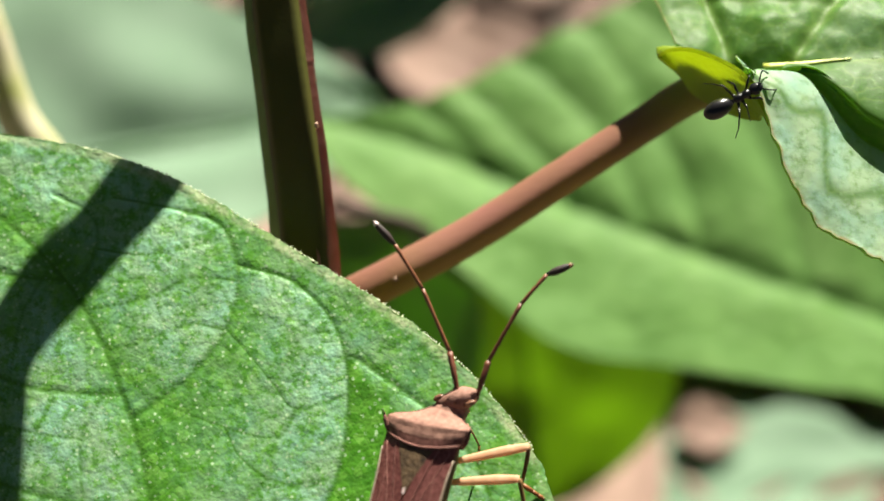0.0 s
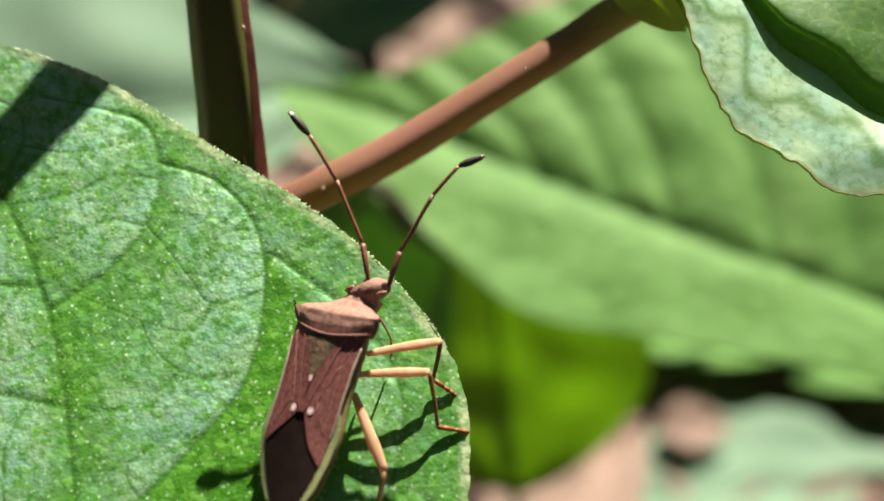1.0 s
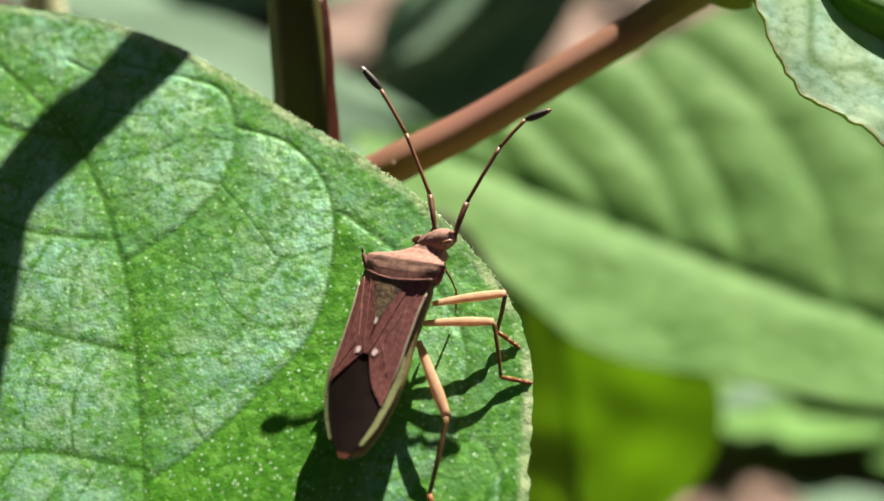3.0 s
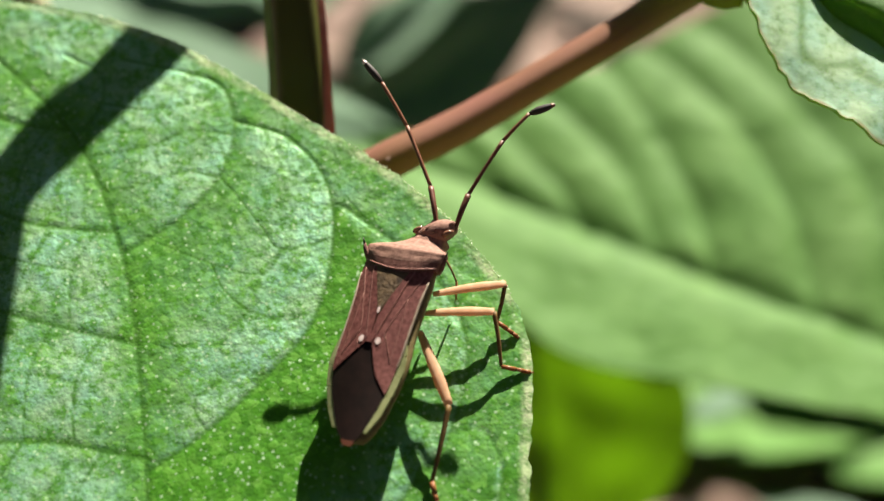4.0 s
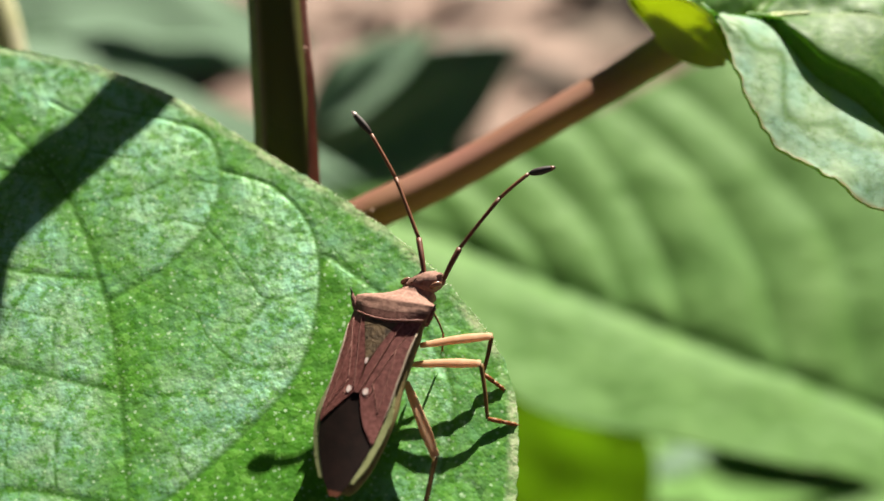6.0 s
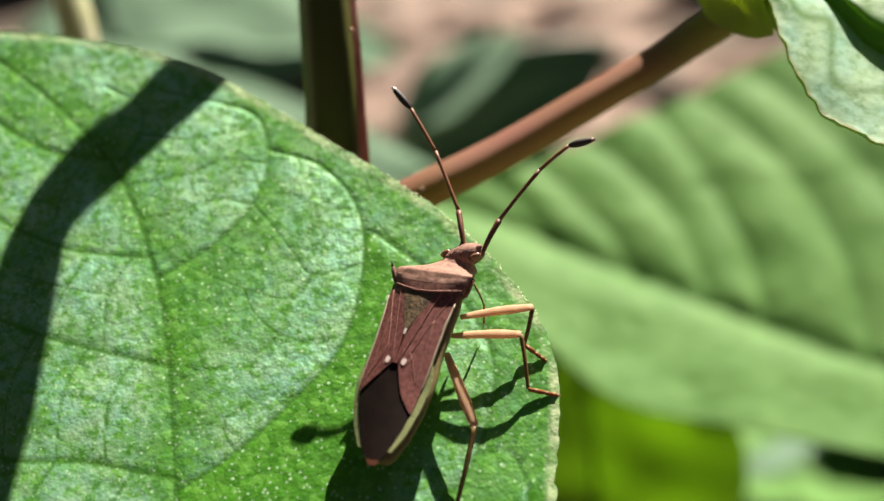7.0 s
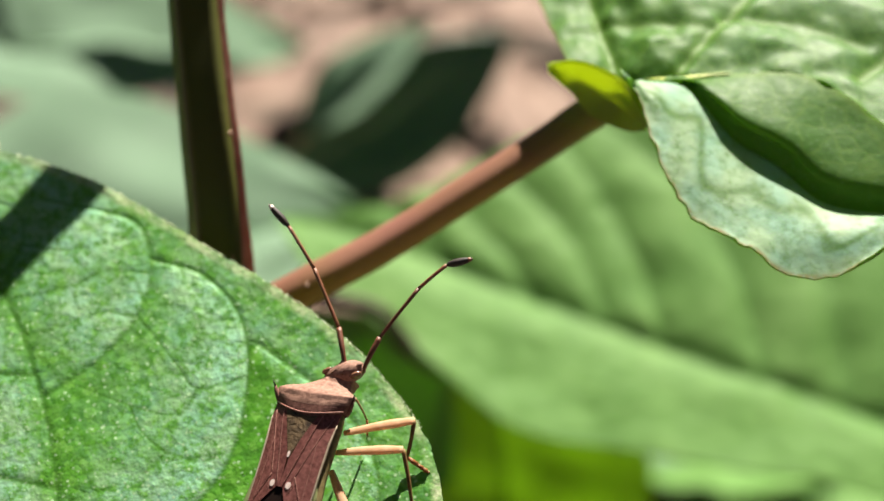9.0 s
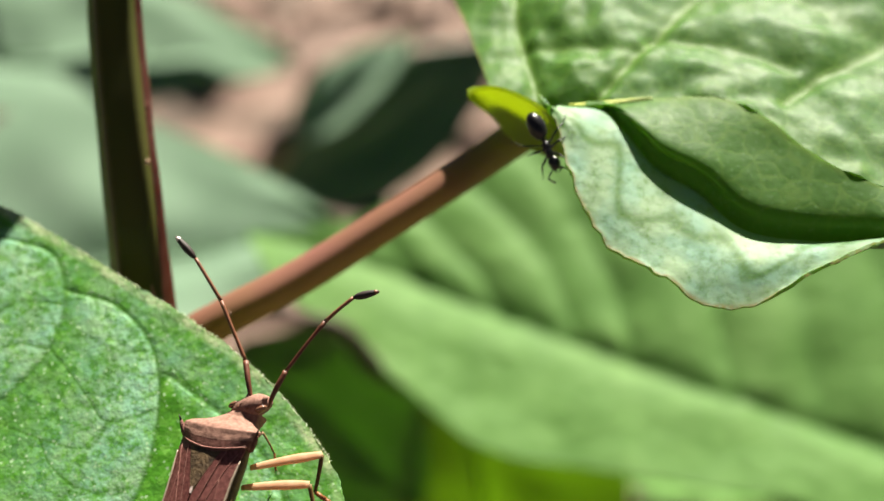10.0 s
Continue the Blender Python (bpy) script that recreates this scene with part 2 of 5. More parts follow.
def leaf_material(name, dark, mid, light, vein, cell_per_mm, rough=0.42, relief=0.12, through=(0.25, 0.5, 0.05), glow=0.3, veins=True, specular=0.5, net=0.0, sheen_and_pale=None, rim=(0.42, 0.42, 0.12), matt=1.0, silk=0.0, mosaic=0.0):
    """A leaf's face: mottled green flesh, papillae, a fine net of minor veins, and a waxy gloss."""
    n = Nodes(name)
    broad, fine = n.noise(0.12, 3), n.noise(2.2, 4, 0.65)
    colour = n.ramp(n.math("ADD", n.math("MULTIPLY", broad, 0.6), n.math("MULTIPLY", fine, 0.4)),
                    [(0.36, dark), (0.5, mid), (0.64, light)])
    cells = n.cells(cell_per_mm)
    colour = n.mix(n.math("MULTIPLY", cells, 0.4), colour, light)
    if mosaic:
        # small islands of paler and deeper flesh between the finest veins
        tiles = n.add("ShaderNodeTexVoronoi", Scale=mosaic * 1000)
        n.link(n.coords, tiles.inputs["Vector"])
        shade = n.add("ShaderNodeSeparateColor")
        n.link(tiles.outputs["Color"], shade.inputs[0])
        colour = n.mix(n.ramp(shade.outputs[0], [(0.45, (0, 0, 0)), (0.95, (0.75, 0.75, 0.75))]), colour, (light[0] * 1.7, light[1] * 1.35, light[2] * 2.6))
        colour = n.mix(n.ramp(shade.outputs[1], [(0.55, (0, 0, 0)), (0.95, (0.7, 0.7, 0.7))]), colour, dark)
    height = n.math("ADD", n.math("MULTIPLY", cells, -1.0), n.math("MULTIPLY", fine, 0.6))
    normal = n.bump(height, 0.8, relief)
    if net:
        warp = n.tree.nodes.new("ShaderNodeVectorMath")
        warp.operation = "ADD"
        shift = n.add("ShaderNodeTexNoise", Scale=1600.0, Detail=2.0)
        n.link(n.coords, shift.inputs["Vector"])
        small = n.tree.nodes.new("ShaderNodeVectorMath")
        small.operation = "SCALE"
        small.inputs["Scale"].default_value = 0.0005
        n.link(shift.outputs["Color"], small.inputs[0])
        n.link(n.coords, warp.inputs[0])
        n.link(small.outputs[0], warp.inputs[1])
        mesh = n.add("ShaderNodeTexVoronoi", Scale=net * 1000)
        mesh.feature = "DISTANCE_TO_EDGE"
        n.link(warp.outputs[0], mesh.inputs["Vector"])
        line = n.ramp(mesh.outputs["Distance"], [(0.0, (1, 1, 1)), (0.08, (0, 0, 0))])
        colour = n.mix(n.math("MULTIPLY", line, 0.35), colour, vein)
        cushion = n.ramp(mesh.outputs["Distance"], [(0.0, (0, 0, 0)), (0.35, (1, 1, 1))])
        normal = n.bump(cushion, 0.6, relief * 1.2, normal)
    if sheen_and_pale:
        # pale colour: painted sheen on the bug's leaf, real underside on the young one
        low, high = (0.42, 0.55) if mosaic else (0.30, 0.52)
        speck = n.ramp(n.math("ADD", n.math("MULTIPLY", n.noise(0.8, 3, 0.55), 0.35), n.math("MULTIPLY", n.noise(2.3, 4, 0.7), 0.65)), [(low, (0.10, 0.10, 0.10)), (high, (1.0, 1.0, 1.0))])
        tint = n.ramp(n.noise(0.5, 3), [(0.4, sheen_and_pale), (0.62, (sheen_and_pale[0] * 0.86, sheen_and_pale[1] * 1.02, sheen_and_pale[2] * 1.25))])
        silver = n.math("MULTIPLY", n.mask("sheen_and_pale"), speck)
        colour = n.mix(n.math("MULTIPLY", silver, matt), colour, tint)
        # part metallic as well, so that these fields catch the low sun
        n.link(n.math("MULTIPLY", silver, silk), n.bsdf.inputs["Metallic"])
        # tiny pale papillae with their glints painted in, scattered by noise
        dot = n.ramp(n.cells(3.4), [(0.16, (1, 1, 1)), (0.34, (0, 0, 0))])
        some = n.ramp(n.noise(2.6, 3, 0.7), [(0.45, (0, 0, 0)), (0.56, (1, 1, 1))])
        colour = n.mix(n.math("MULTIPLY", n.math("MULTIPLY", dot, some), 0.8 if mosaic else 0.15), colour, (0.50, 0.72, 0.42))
    if veins:
        colour = n.mix(n.math("MULTIPLY", n.mask("vein"), 0.8), colour, vein)
        crust = n.ramp(n.noise(3.2, 3, 0.7), [(0.38, (0.35, 0.35, 0.35)), (0.56, (1, 1, 1))])
        colour = n.mix(n.math("MULTIPLY", n.mask("rim"), crust), colour, rim)
    normal = n.bump(n.noise(0.9, 3), 0.5, relief * 2.2, normal)
    gloss = n.math("ADD", n.math("MULTIPLY", n.noise(1.4, 3), 0.22), rough - 0.11)
    return n.finish(colour, gloss, normal, glow, through, specular)


def plain_material(name, a, b, per_mm, rough=0.5, relief=0.02, specular=0.5, stretch=None, detail=5.0, glow=0.0):
    n = Nodes(name)
    fac = n.noise(per_mm, detail, 0.6, stretch)
    colour = n.ramp(fac, [(0.3, a), (0.7, b)])
    return n.finish(colour, rough, n.bump(n.noise(per_mm * 2.5, 4, 0.6, stretch), 0.6, relief), glow, specular=specular)


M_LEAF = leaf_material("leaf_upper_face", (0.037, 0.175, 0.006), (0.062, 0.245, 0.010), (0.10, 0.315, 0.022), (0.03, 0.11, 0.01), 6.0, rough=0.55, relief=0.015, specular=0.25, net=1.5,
                       sheen_and_pale=(0.46, 0.72, 0.44), rim=(0.68, 0.75, 0.46), matt=0.8, silk=0.5, mosaic=2.9)
M_RIGHT = leaf_material("young_leaf", (0.04, 0.12, 0.013), (0.06, 0.155, 0.023), (0.092, 0.2, 0.042), (0.20, 0.32, 0.06), 2.6, rough=0.55, relief=0.012, net=0.9, specular=0.3, glow=0.48, through=(0.34, 0.58, 0.08), sheen_and_pale=(0.38, 0.52, 0.34), rim=(0.34, 0.24, 0.10))
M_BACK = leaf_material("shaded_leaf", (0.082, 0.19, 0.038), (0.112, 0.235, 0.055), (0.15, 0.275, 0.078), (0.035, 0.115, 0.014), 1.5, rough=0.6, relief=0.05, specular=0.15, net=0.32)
M_PALE = leaf_material("pale_leaf", (0.135, 0.215, 0.145), (0.165, 0.25, 0.175), (0.205, 0.29, 0.215), (0.1, 0.2, 0.06), 1.5, rough=0.8, relief=0.03, veins=False, specular=0.1)
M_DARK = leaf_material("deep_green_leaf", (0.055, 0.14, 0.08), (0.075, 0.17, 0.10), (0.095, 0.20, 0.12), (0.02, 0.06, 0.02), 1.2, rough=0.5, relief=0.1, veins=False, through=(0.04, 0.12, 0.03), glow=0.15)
M_YELLOW = leaf_material("yellow_green_leaf", (0.11, 0.19, 0.022), (0.145, 0.23, 0.032), (0.18, 0.26, 0.045), (0.1, 0.2, 0.02), 1.4, rough=0.5, relief=0.08, veins=False, through=(0.40, 0.60, 0.055), glow=0.6)
M_MIDRIB = plain_material("yellow_midrib", (0.36, 0.42, 0.06), (0.52, 0.56, 0.12), 1.2, 0.45, 0.02)
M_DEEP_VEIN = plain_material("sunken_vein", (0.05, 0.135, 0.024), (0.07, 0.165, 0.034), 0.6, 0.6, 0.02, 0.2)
M_AURICLE = leaf_material("auricle_flesh", (0.13, 0.23, 0.015), (0.18, 0.28, 0.02), (0.24, 0.33, 0.03), (0.1, 0.2, 0.02), 3.0, rough=0.45, relief=0.06, veins=False, through=(0.60, 0.70, 0.055), glow=0.46)


def stem_material(name, green, red, bark, through=None):
    """Skin of a stem: green flesh flushed with red, streaked along its length."""
    n = Nodes(name)
    colour = n.ramp(n.noise(0.22, 3), [(0.35, green), (0.6, red)])
    colour = n.mix(n.math("MULTIPLY", n.mask("ridge"), 0.9), colour, bark)
    colour = n.mix(n.math("MULTIPLY", n.noise(3.5, 5, 0.7), 0.4), colour, red)
    colour = n.mix(n.math("MULTIPLY", n.mask("fresh"), 0.85), colour, (0.27, 0.30, 0.045))
    return n.finish(colour, 0.5, n.bump(n.noise(4.0, 4, 0.6), 0.5, 0.04), 0.3, through or red, specular=0.25)


def ridge_material(name, a, b, through):
    """Thin translucent wing along a stem."""
    n = Nodes(name)
    colour = n.ramp(n.noise(1.2, 4), [(0.35, a), (0.65, b)])
    return n.finish(colour, 0.4, n.bump(n.noise(3.0, 4), 0.5, 0.05), 0.45, through)


M_RIDGE_GREEN = ridge_material("green_ridge", (0.22, 0.29, 0.085), (0.34, 0.43, 0.15), (0.40, 0.58, 0.14))
M_RIDGE_RED = ridge_material("red_ridge", (0.34, 0.15, 0.11), (0.52, 0.27, 0.21), (0.5, 0.20, 0.14))
M_STEM = stem_material("main_stem_skin", (0.085, 0.105, 0.02), (0.10, 0.10, 0.022), (0.22, 0.07, 0.045), (0.16, 0.17, 0.03))
M_STALK = stem_material("red_stalk_skin", (0.25, 0.125, 0.075), (0.29, 0.125, 0.10), (0.15, 0.135, 0.022), (0.42, 0.36, 0.08))
M_PALE_STALK = plain_material("pale_stalk_skin", (0.36, 0.40, 0.13), (0.62, 0.58, 0.42), 0.35, 0.6, 0.05, 0.3, glow=0.25)
M_TWIG = plain_material("dark_twig_bark", (0.02, 0.013, 0.008), (0.06, 0.035, 0.022), 1.5, 0.8, 0.08)
M_DOT = plain_material("pale_lenticel", (0.45, 0.26, 0.17), (0.6, 0.4, 0.3), 6.0, 0.5)
M_HAIR = plain_material("leaf_hair", (0.65, 0.7, 0.45), (0.82, 0.85, 0.7), 3.0, 0.35)
M_SOIL = plain_material("soil", (0.035, 0.025, 0.019), (0.13, 0.092, 0.07), 0.06, 0.95, 3.0)
M_DRY = plain_material("dry_leaf", (0.10, 0.055, 0.04), (0.24, 0.155, 0.118), 0.09, 0.8, 0.6)


# ---- the leaf that carries the bug ----
def polyline_distance(xy, line):
    """The least distance of each point from a line of points, and how far along it lies."""
    best, along = np.full(len(xy), 1e9), np.zeros(len(xy))
    for k, (a, b) in enumerate(zip(line[:-1], line[1:])):
        d = b - a
        t = np.clip(((xy - a) @ d) / (d @ d + 1e-12), 0, 1)
        dist = np.linalg.norm(xy - a - t[:, None] * d, axis=1)
        along = np.where(dist < best, (k + t) / (len(line) - 1), along)
        best = np.minimum(best, dist)
    return best, along


def smooth_noise(x, y, scale, seed):
    return np.array([noise.noise((a * scale + seed, b * scale - seed, seed * 0.37)) for a, b in zip(x, y)])


OVAL = [(11.0, -9.45), (11.54, -8.6), (13.14, -7.97), (14.3, -7.83), (15.05, -8.91), (14.9, -10.57), (14.57, -11.47), (13.6, -14.0)]


def build_bug_leaf():
    leaf = thing("leaf", "broad green leaf with netted veins and a shadow across it", "leaf", basis(LEAF_ORIGIN, LEAF_X, LEAF_Y, LEAF_N))
    midrib = spline([(3.46, -42.93), (2.44, -31.27), (1.44, -19.57), (0.90, -12.46), (-0.10, -5.51), (-1.44, 0.16), (-3.81, 5.41), (-6.88, 8.86), (-11.24, 12.3), (-14.6, 13.4)], 430)
    right = spline([(3.46, -42.93), (11.45, -36.93), (15.12, -25.30), (16.02, -14.28), (16.28, -9.22), (16.19, -3.42), (13.48, 1.06), (10.04, 4.29), (5.41, 7.48), (0.69, 10.6), (-1.8, 11.75), (-4.28, 12.6), (-8.92, 13.5), (-14.5, 13.8)], 430)
    left = spline([(3.46, -42.93), (-7.09, -36.14), (-13.61, -27.18), (-17.34, -16.76), (-19.33, -5.58), (-19.36, 2.79), (-17.39, 8.90), (-14.6, 13.4)], 430)
    nv = 205
    rows, rims = [], []
    for a, m, b in zip(left, midrib, right):
        t = np.linspace(-1, 1, 2 * nv + 1)[:, None]
        t = np.sign(t) * np.abs(t) ** 0.92
        rows.append(np.where(t < 0, m + (a - m) * -t, m + (b - m) * t))
        rims.append(np.abs(t[:, 0]))
    g = np.array(rows)
    xy = g.reshape(-1, 2)
    veins = [
        (midrib, 0.22, 0.8),
        (spline([(-1.44, 0.16), (0.91, 1.82), (2.51, 3.81), (3.08, 6.19), (2.45, 8.46), (0.82, 9.31), (-2.46, 10.12)], 40), 0.17, 0.75),
        (spline([(0.59, -9.72), (2.93, -7.92), (5.34, -5.40), (7.16, -2.85), (7.80, 0.70), (7.35, 3.74), (5.52, 5.92), (3.10, 6.79)], 50), 0.18, 0.9),
        (spline([(1.39, -18.60), (4.94, -17.31), (8.73, -14.51), (11.30, -10.51), (12.92, -8.23), (13.67, -4.11), (11.99, -0.67), (8.19, 2.45)], 50), 0.25, 0.6),
        (spline([(2.16, -26.41), (7.41, -23.83), (12.15, -17.64), (14.91, -11.21), (15.04, -9.09), (14.32, -7.86), (13.13, -8.04)], 40), 0.2, 0.5),
        (spline([(-4.14, 5.89), (-3.14, 7.75), (-3.42, 9.31), (-5.09, 10.34)], 24), 0.2, 0.5),
        (spline([(-2.03, 1.23), (-4.57, 1.47), (-6.70, 2.00), (-10.32, 3.99), (-13.62, 7.57)], 40), 0.17, 0.85),
        (spline([(-0.48, -4.04), (-3.55, -3.33), (-6.49, -2.53), (-11.40, -0.30), (-15.52, 3.75)], 40), 0.17, 0.85),
        (spline([(0.49, -9.14), (-3.37, -8.46), (-7.23, -8.27), (-12.56, -6.16), (-17.48, -1.87)], 40), 0.19, 0.95),
        (spline([(1.36, -17.63), (-4.28, -16.89), (-11.23, -14.22), (-16.15, -9.36)], 40), 0.17, 0.8),
        (spline([(-4.48, 6.37), (-7.51, 6.91), (-10.94, 9.05), (-12.59, 10.92)], 30), 0.22, 0.7),
    ]
    # thin cross veins between the side veins
    thin = [[(2.57, 3.90), (0.91, 4.19), (-0.98, 3.48), (-2.66, 3.18)], [(3.06, 6.09), (1.01, 6.26), (-0.79, 5.45), (-3.28, 5.03)], [(7.71, 0.85), (5.57, 0.35), (4.68, 1.34), (3.45, 2.92), (2.57, 3.90)],
            [(5.57, 0.35), (4.75, -0.84), (2.52, -0.34), (-0.21, 0.84)], [(7.22, -2.65), (5.67, -3.03), (4.37, -2.62), (3.27, -3.59), (0.23, -4.64)], [(5.34, -5.40), (3.73, -5.47), (2.36, -6.53), (0.38, -6.79)],
            [(2.93, -7.92), (2.41, -7.22), (2.36, -6.53)], [(4.37, -2.62), (3.19, -1.62), (2.52, -0.34)], [(7.31, 3.74), (5.75, 3.33), (4.68, 1.34)], [(7.80, 0.65), (10.03, 0.85), (12.09, -0.67)],
            [(7.16, -2.85), (10.14, -2.26), (13.38, -2.29)], [(5.44, -5.31), (9.00, -5.05), (13.28, -5.52)], [(2.93, -7.92), (6.89, -8.30), (10.73, -8.69), (12.81, -8.23)], [(1.50, -11.79), (5.24, -12.21), (10.01, -12.46)],
            [(-2.57, 1.33), (-3.50, -0.62), (-3.37, -3.33)], [(-4.56, 1.52), (-5.47, -0.32), (-6.13, -2.62)], [(-1.93, -3.74), (-2.78, -5.86), (-2.57, -8.67)], [(-4.09, -3.23), (-4.84, -5.44), (-4.73, -8.42)], [(-6.49, -2.53), (-7.26, -5.30), (-7.05, -8.27)],
            [(-2.78, -5.86), (-4.84, -5.44), (-7.26, -5.30)], [(-3.50, -0.62), (-5.47, -0.32), (-7.84, 0.36)], [(-1.29, -8.70), (-2.37, -11.67), (-1.57, -17.21)], [(-4.73, -8.42), (-5.97, -11.55), (-5.86, -16.34)],
            [(-3.14, 7.75), (-0.78, 7.41), (2.52, 8.05)], [(-5.28, 6.75), (-6.28, 4.80), (-6.70, 2.00)], [(1.05, -14.70), (-3.14, -12.61), (-8.46, -11.48)]]
    veins += [(spline(p, 5 * len(p)), 0.10, 0.39) for p in thin]
    z, mask = np.zeros(len(xy)), np.zeros(len(xy))
    near = np.full(len(xy), 1e9)
    for line, width, depth in veins:
        d, along = polyline_distance(xy, line)
        w = width * (1 - 0.35 * along)
        groove = np.exp(-(d / w) ** 2)
        z -= (0.035 if depth > 0.4 else 0.012) * groove
        mask = np.maximum(mask, (depth if depth > 0.4 else 0.8) * np.exp(-(d / (w * 0.55)) ** 2))
        if depth < 0.4:
            continue
        near = np.minimum(near, d)
    # the blade swells between its veins
    z += 0.06 * (1 - np.exp(-(near / 2.1) ** 2))
    z += 0.04 * smooth_noise(xy[:, 0], xy[:, 1], 0.55, 3.1) + 0.018 * smooth_noise(xy[:, 0], xy[:, 1], 2.3, 7.7)
    rim = np.array(rims).ravel()
    z += 0.02 * np.clip((rim - 0.94) / 0.06, 0, 1)
    # scalloped margin
    out = np.clip((rim - 0.97) / 0.03, 0, 1)
    jag = (0.10 * smooth_noise(xy[:, 0], xy[:, 1], 1.7, 5.0) + 0.07 * smooth_noise(xy[:, 0], xy[:, 1], 4.5, 6.0)) * out
    xy = xy + jag[:, None] * np.array([1.0, 1.0])
    to_edge = np.minimum(polyline_distance(xy, right)[0], polyline_distance(xy, left)[0])
    rim_mask = np.clip((0.52 - to_edge) / 0.28, 0, 1) * (0.6 + 0.8 * smooth_noise(xy[:, 0], xy[:, 1], 0.9, 2.0))
    # silvery sheen painted as paler colour, strongest in the fields between the veins
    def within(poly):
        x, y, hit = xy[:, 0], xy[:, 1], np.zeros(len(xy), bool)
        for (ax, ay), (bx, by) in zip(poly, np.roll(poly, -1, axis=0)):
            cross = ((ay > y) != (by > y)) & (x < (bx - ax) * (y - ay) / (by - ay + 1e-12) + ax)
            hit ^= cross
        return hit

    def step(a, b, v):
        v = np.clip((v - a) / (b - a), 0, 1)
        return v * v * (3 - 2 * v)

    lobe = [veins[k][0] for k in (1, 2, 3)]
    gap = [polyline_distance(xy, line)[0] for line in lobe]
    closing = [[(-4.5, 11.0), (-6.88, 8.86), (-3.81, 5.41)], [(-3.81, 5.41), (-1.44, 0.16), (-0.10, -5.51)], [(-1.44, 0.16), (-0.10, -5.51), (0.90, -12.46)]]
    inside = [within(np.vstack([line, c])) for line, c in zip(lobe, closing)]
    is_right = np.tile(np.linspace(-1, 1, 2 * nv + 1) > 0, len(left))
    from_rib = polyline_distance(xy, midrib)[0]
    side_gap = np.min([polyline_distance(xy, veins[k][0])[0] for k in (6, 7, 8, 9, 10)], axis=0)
    right_sheen = np.where(inside[0], 0.95, np.where(inside[1], 0.30 + 0.65 * step(0.2, 0.7, gap[0] / (gap[0] + gap[1] + 1e-9)),
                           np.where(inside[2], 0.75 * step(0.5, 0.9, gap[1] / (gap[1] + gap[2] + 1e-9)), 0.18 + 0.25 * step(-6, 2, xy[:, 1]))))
    # the base of the blade carries the painted sheen up to its margin
    right_sheen = np.maximum(right_sheen, np.where(inside[0] | inside[1], 0, 0.9) * step(3.6, 0.6, xy[:, 0]) * step(4.0, 7.0, xy[:, 1]))
    right_sheen = right_sheen * (0.25 + 0.75 * step(0.3, 2.4, from_rib))
    left_sheen = 1.0 * (0.25 + 0.75 * step(0.2, 1.6, from_rib)) * (1 - 0.35 * np.exp(-(side_gap / 0.3) ** 2))
    # each field between the small veins has its own depth of painted sheen
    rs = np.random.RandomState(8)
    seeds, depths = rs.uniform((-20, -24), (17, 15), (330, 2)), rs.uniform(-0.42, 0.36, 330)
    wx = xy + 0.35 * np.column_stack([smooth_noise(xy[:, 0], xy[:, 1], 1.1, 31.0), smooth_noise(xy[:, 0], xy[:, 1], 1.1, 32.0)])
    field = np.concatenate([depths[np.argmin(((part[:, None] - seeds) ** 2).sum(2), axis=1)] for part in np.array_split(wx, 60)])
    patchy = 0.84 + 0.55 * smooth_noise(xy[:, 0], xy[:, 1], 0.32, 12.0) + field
    sheen_and_pale = np.where(is_right, right_sheen, left_sheen) * np.clip(patchy, 0.08, 1.2)
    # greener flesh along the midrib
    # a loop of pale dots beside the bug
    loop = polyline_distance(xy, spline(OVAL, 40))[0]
    sheen_and_pale = np.maximum(sheen_and_pale, 0.9 * np.exp(-(loop / 0.13) ** 2) * np.clip(0.6 + 1.5 * smooth_noise(xy[:, 0], xy[:, 1], 3.0, 4.0), 0, 1))
    sheen_and_pale = np.clip(sheen_and_pale, 0, 1) * (1 - 0.85 * np.clip(mask, 0, 1))
    surface = np.column_stack([xy, z]).reshape(g.shape[0], g.shape[1], 3)
    surface = surface[:, ::-1]
    flip = lambda v: v.reshape(g.shape[:2])[:, ::-1]
    shell("blade", surface, M_LEAF, leaf, thick=0.28, masks={"vein": flip(mask), "rim": flip(np.clip(rim_mask, 0, 1)), "sheen_and_pale": flip(sheen_and_pale)}, flat=True)
    # short hairs along the margin
    rng = random.Random(4)
    hairs = []
    edge = right[176:364]
    for i in range(len(edge) - 1):
        d = edge[i + 1] - edge[i]
        nrm = np.array([-d[1], d[0]]) / (np.linalg.norm(d) + 1e-9) * -1
        for _ in range(3):
            f = rng.random()
            a = np.array([*(edge[i] + d * f), -0.12])
            tip = a + np.array([*(nrm * rng.uniform(0.02, 0.09)), rng.uniform(0.0, 0.12)]) + np.array([rng.uniform(-0.06, 0.06), rng.uniform(-0.06, 0.06), 0])
            hairs.append(tube_data([a, (a + tip) / 2, tip], [0.028, 0.02, 0.005], 4))
    raw("margin_hairs", *join(hairs), M_HAIR, leaf, "pale bristles along the leaf margin")["kind"] = "stuff"
    return leaf


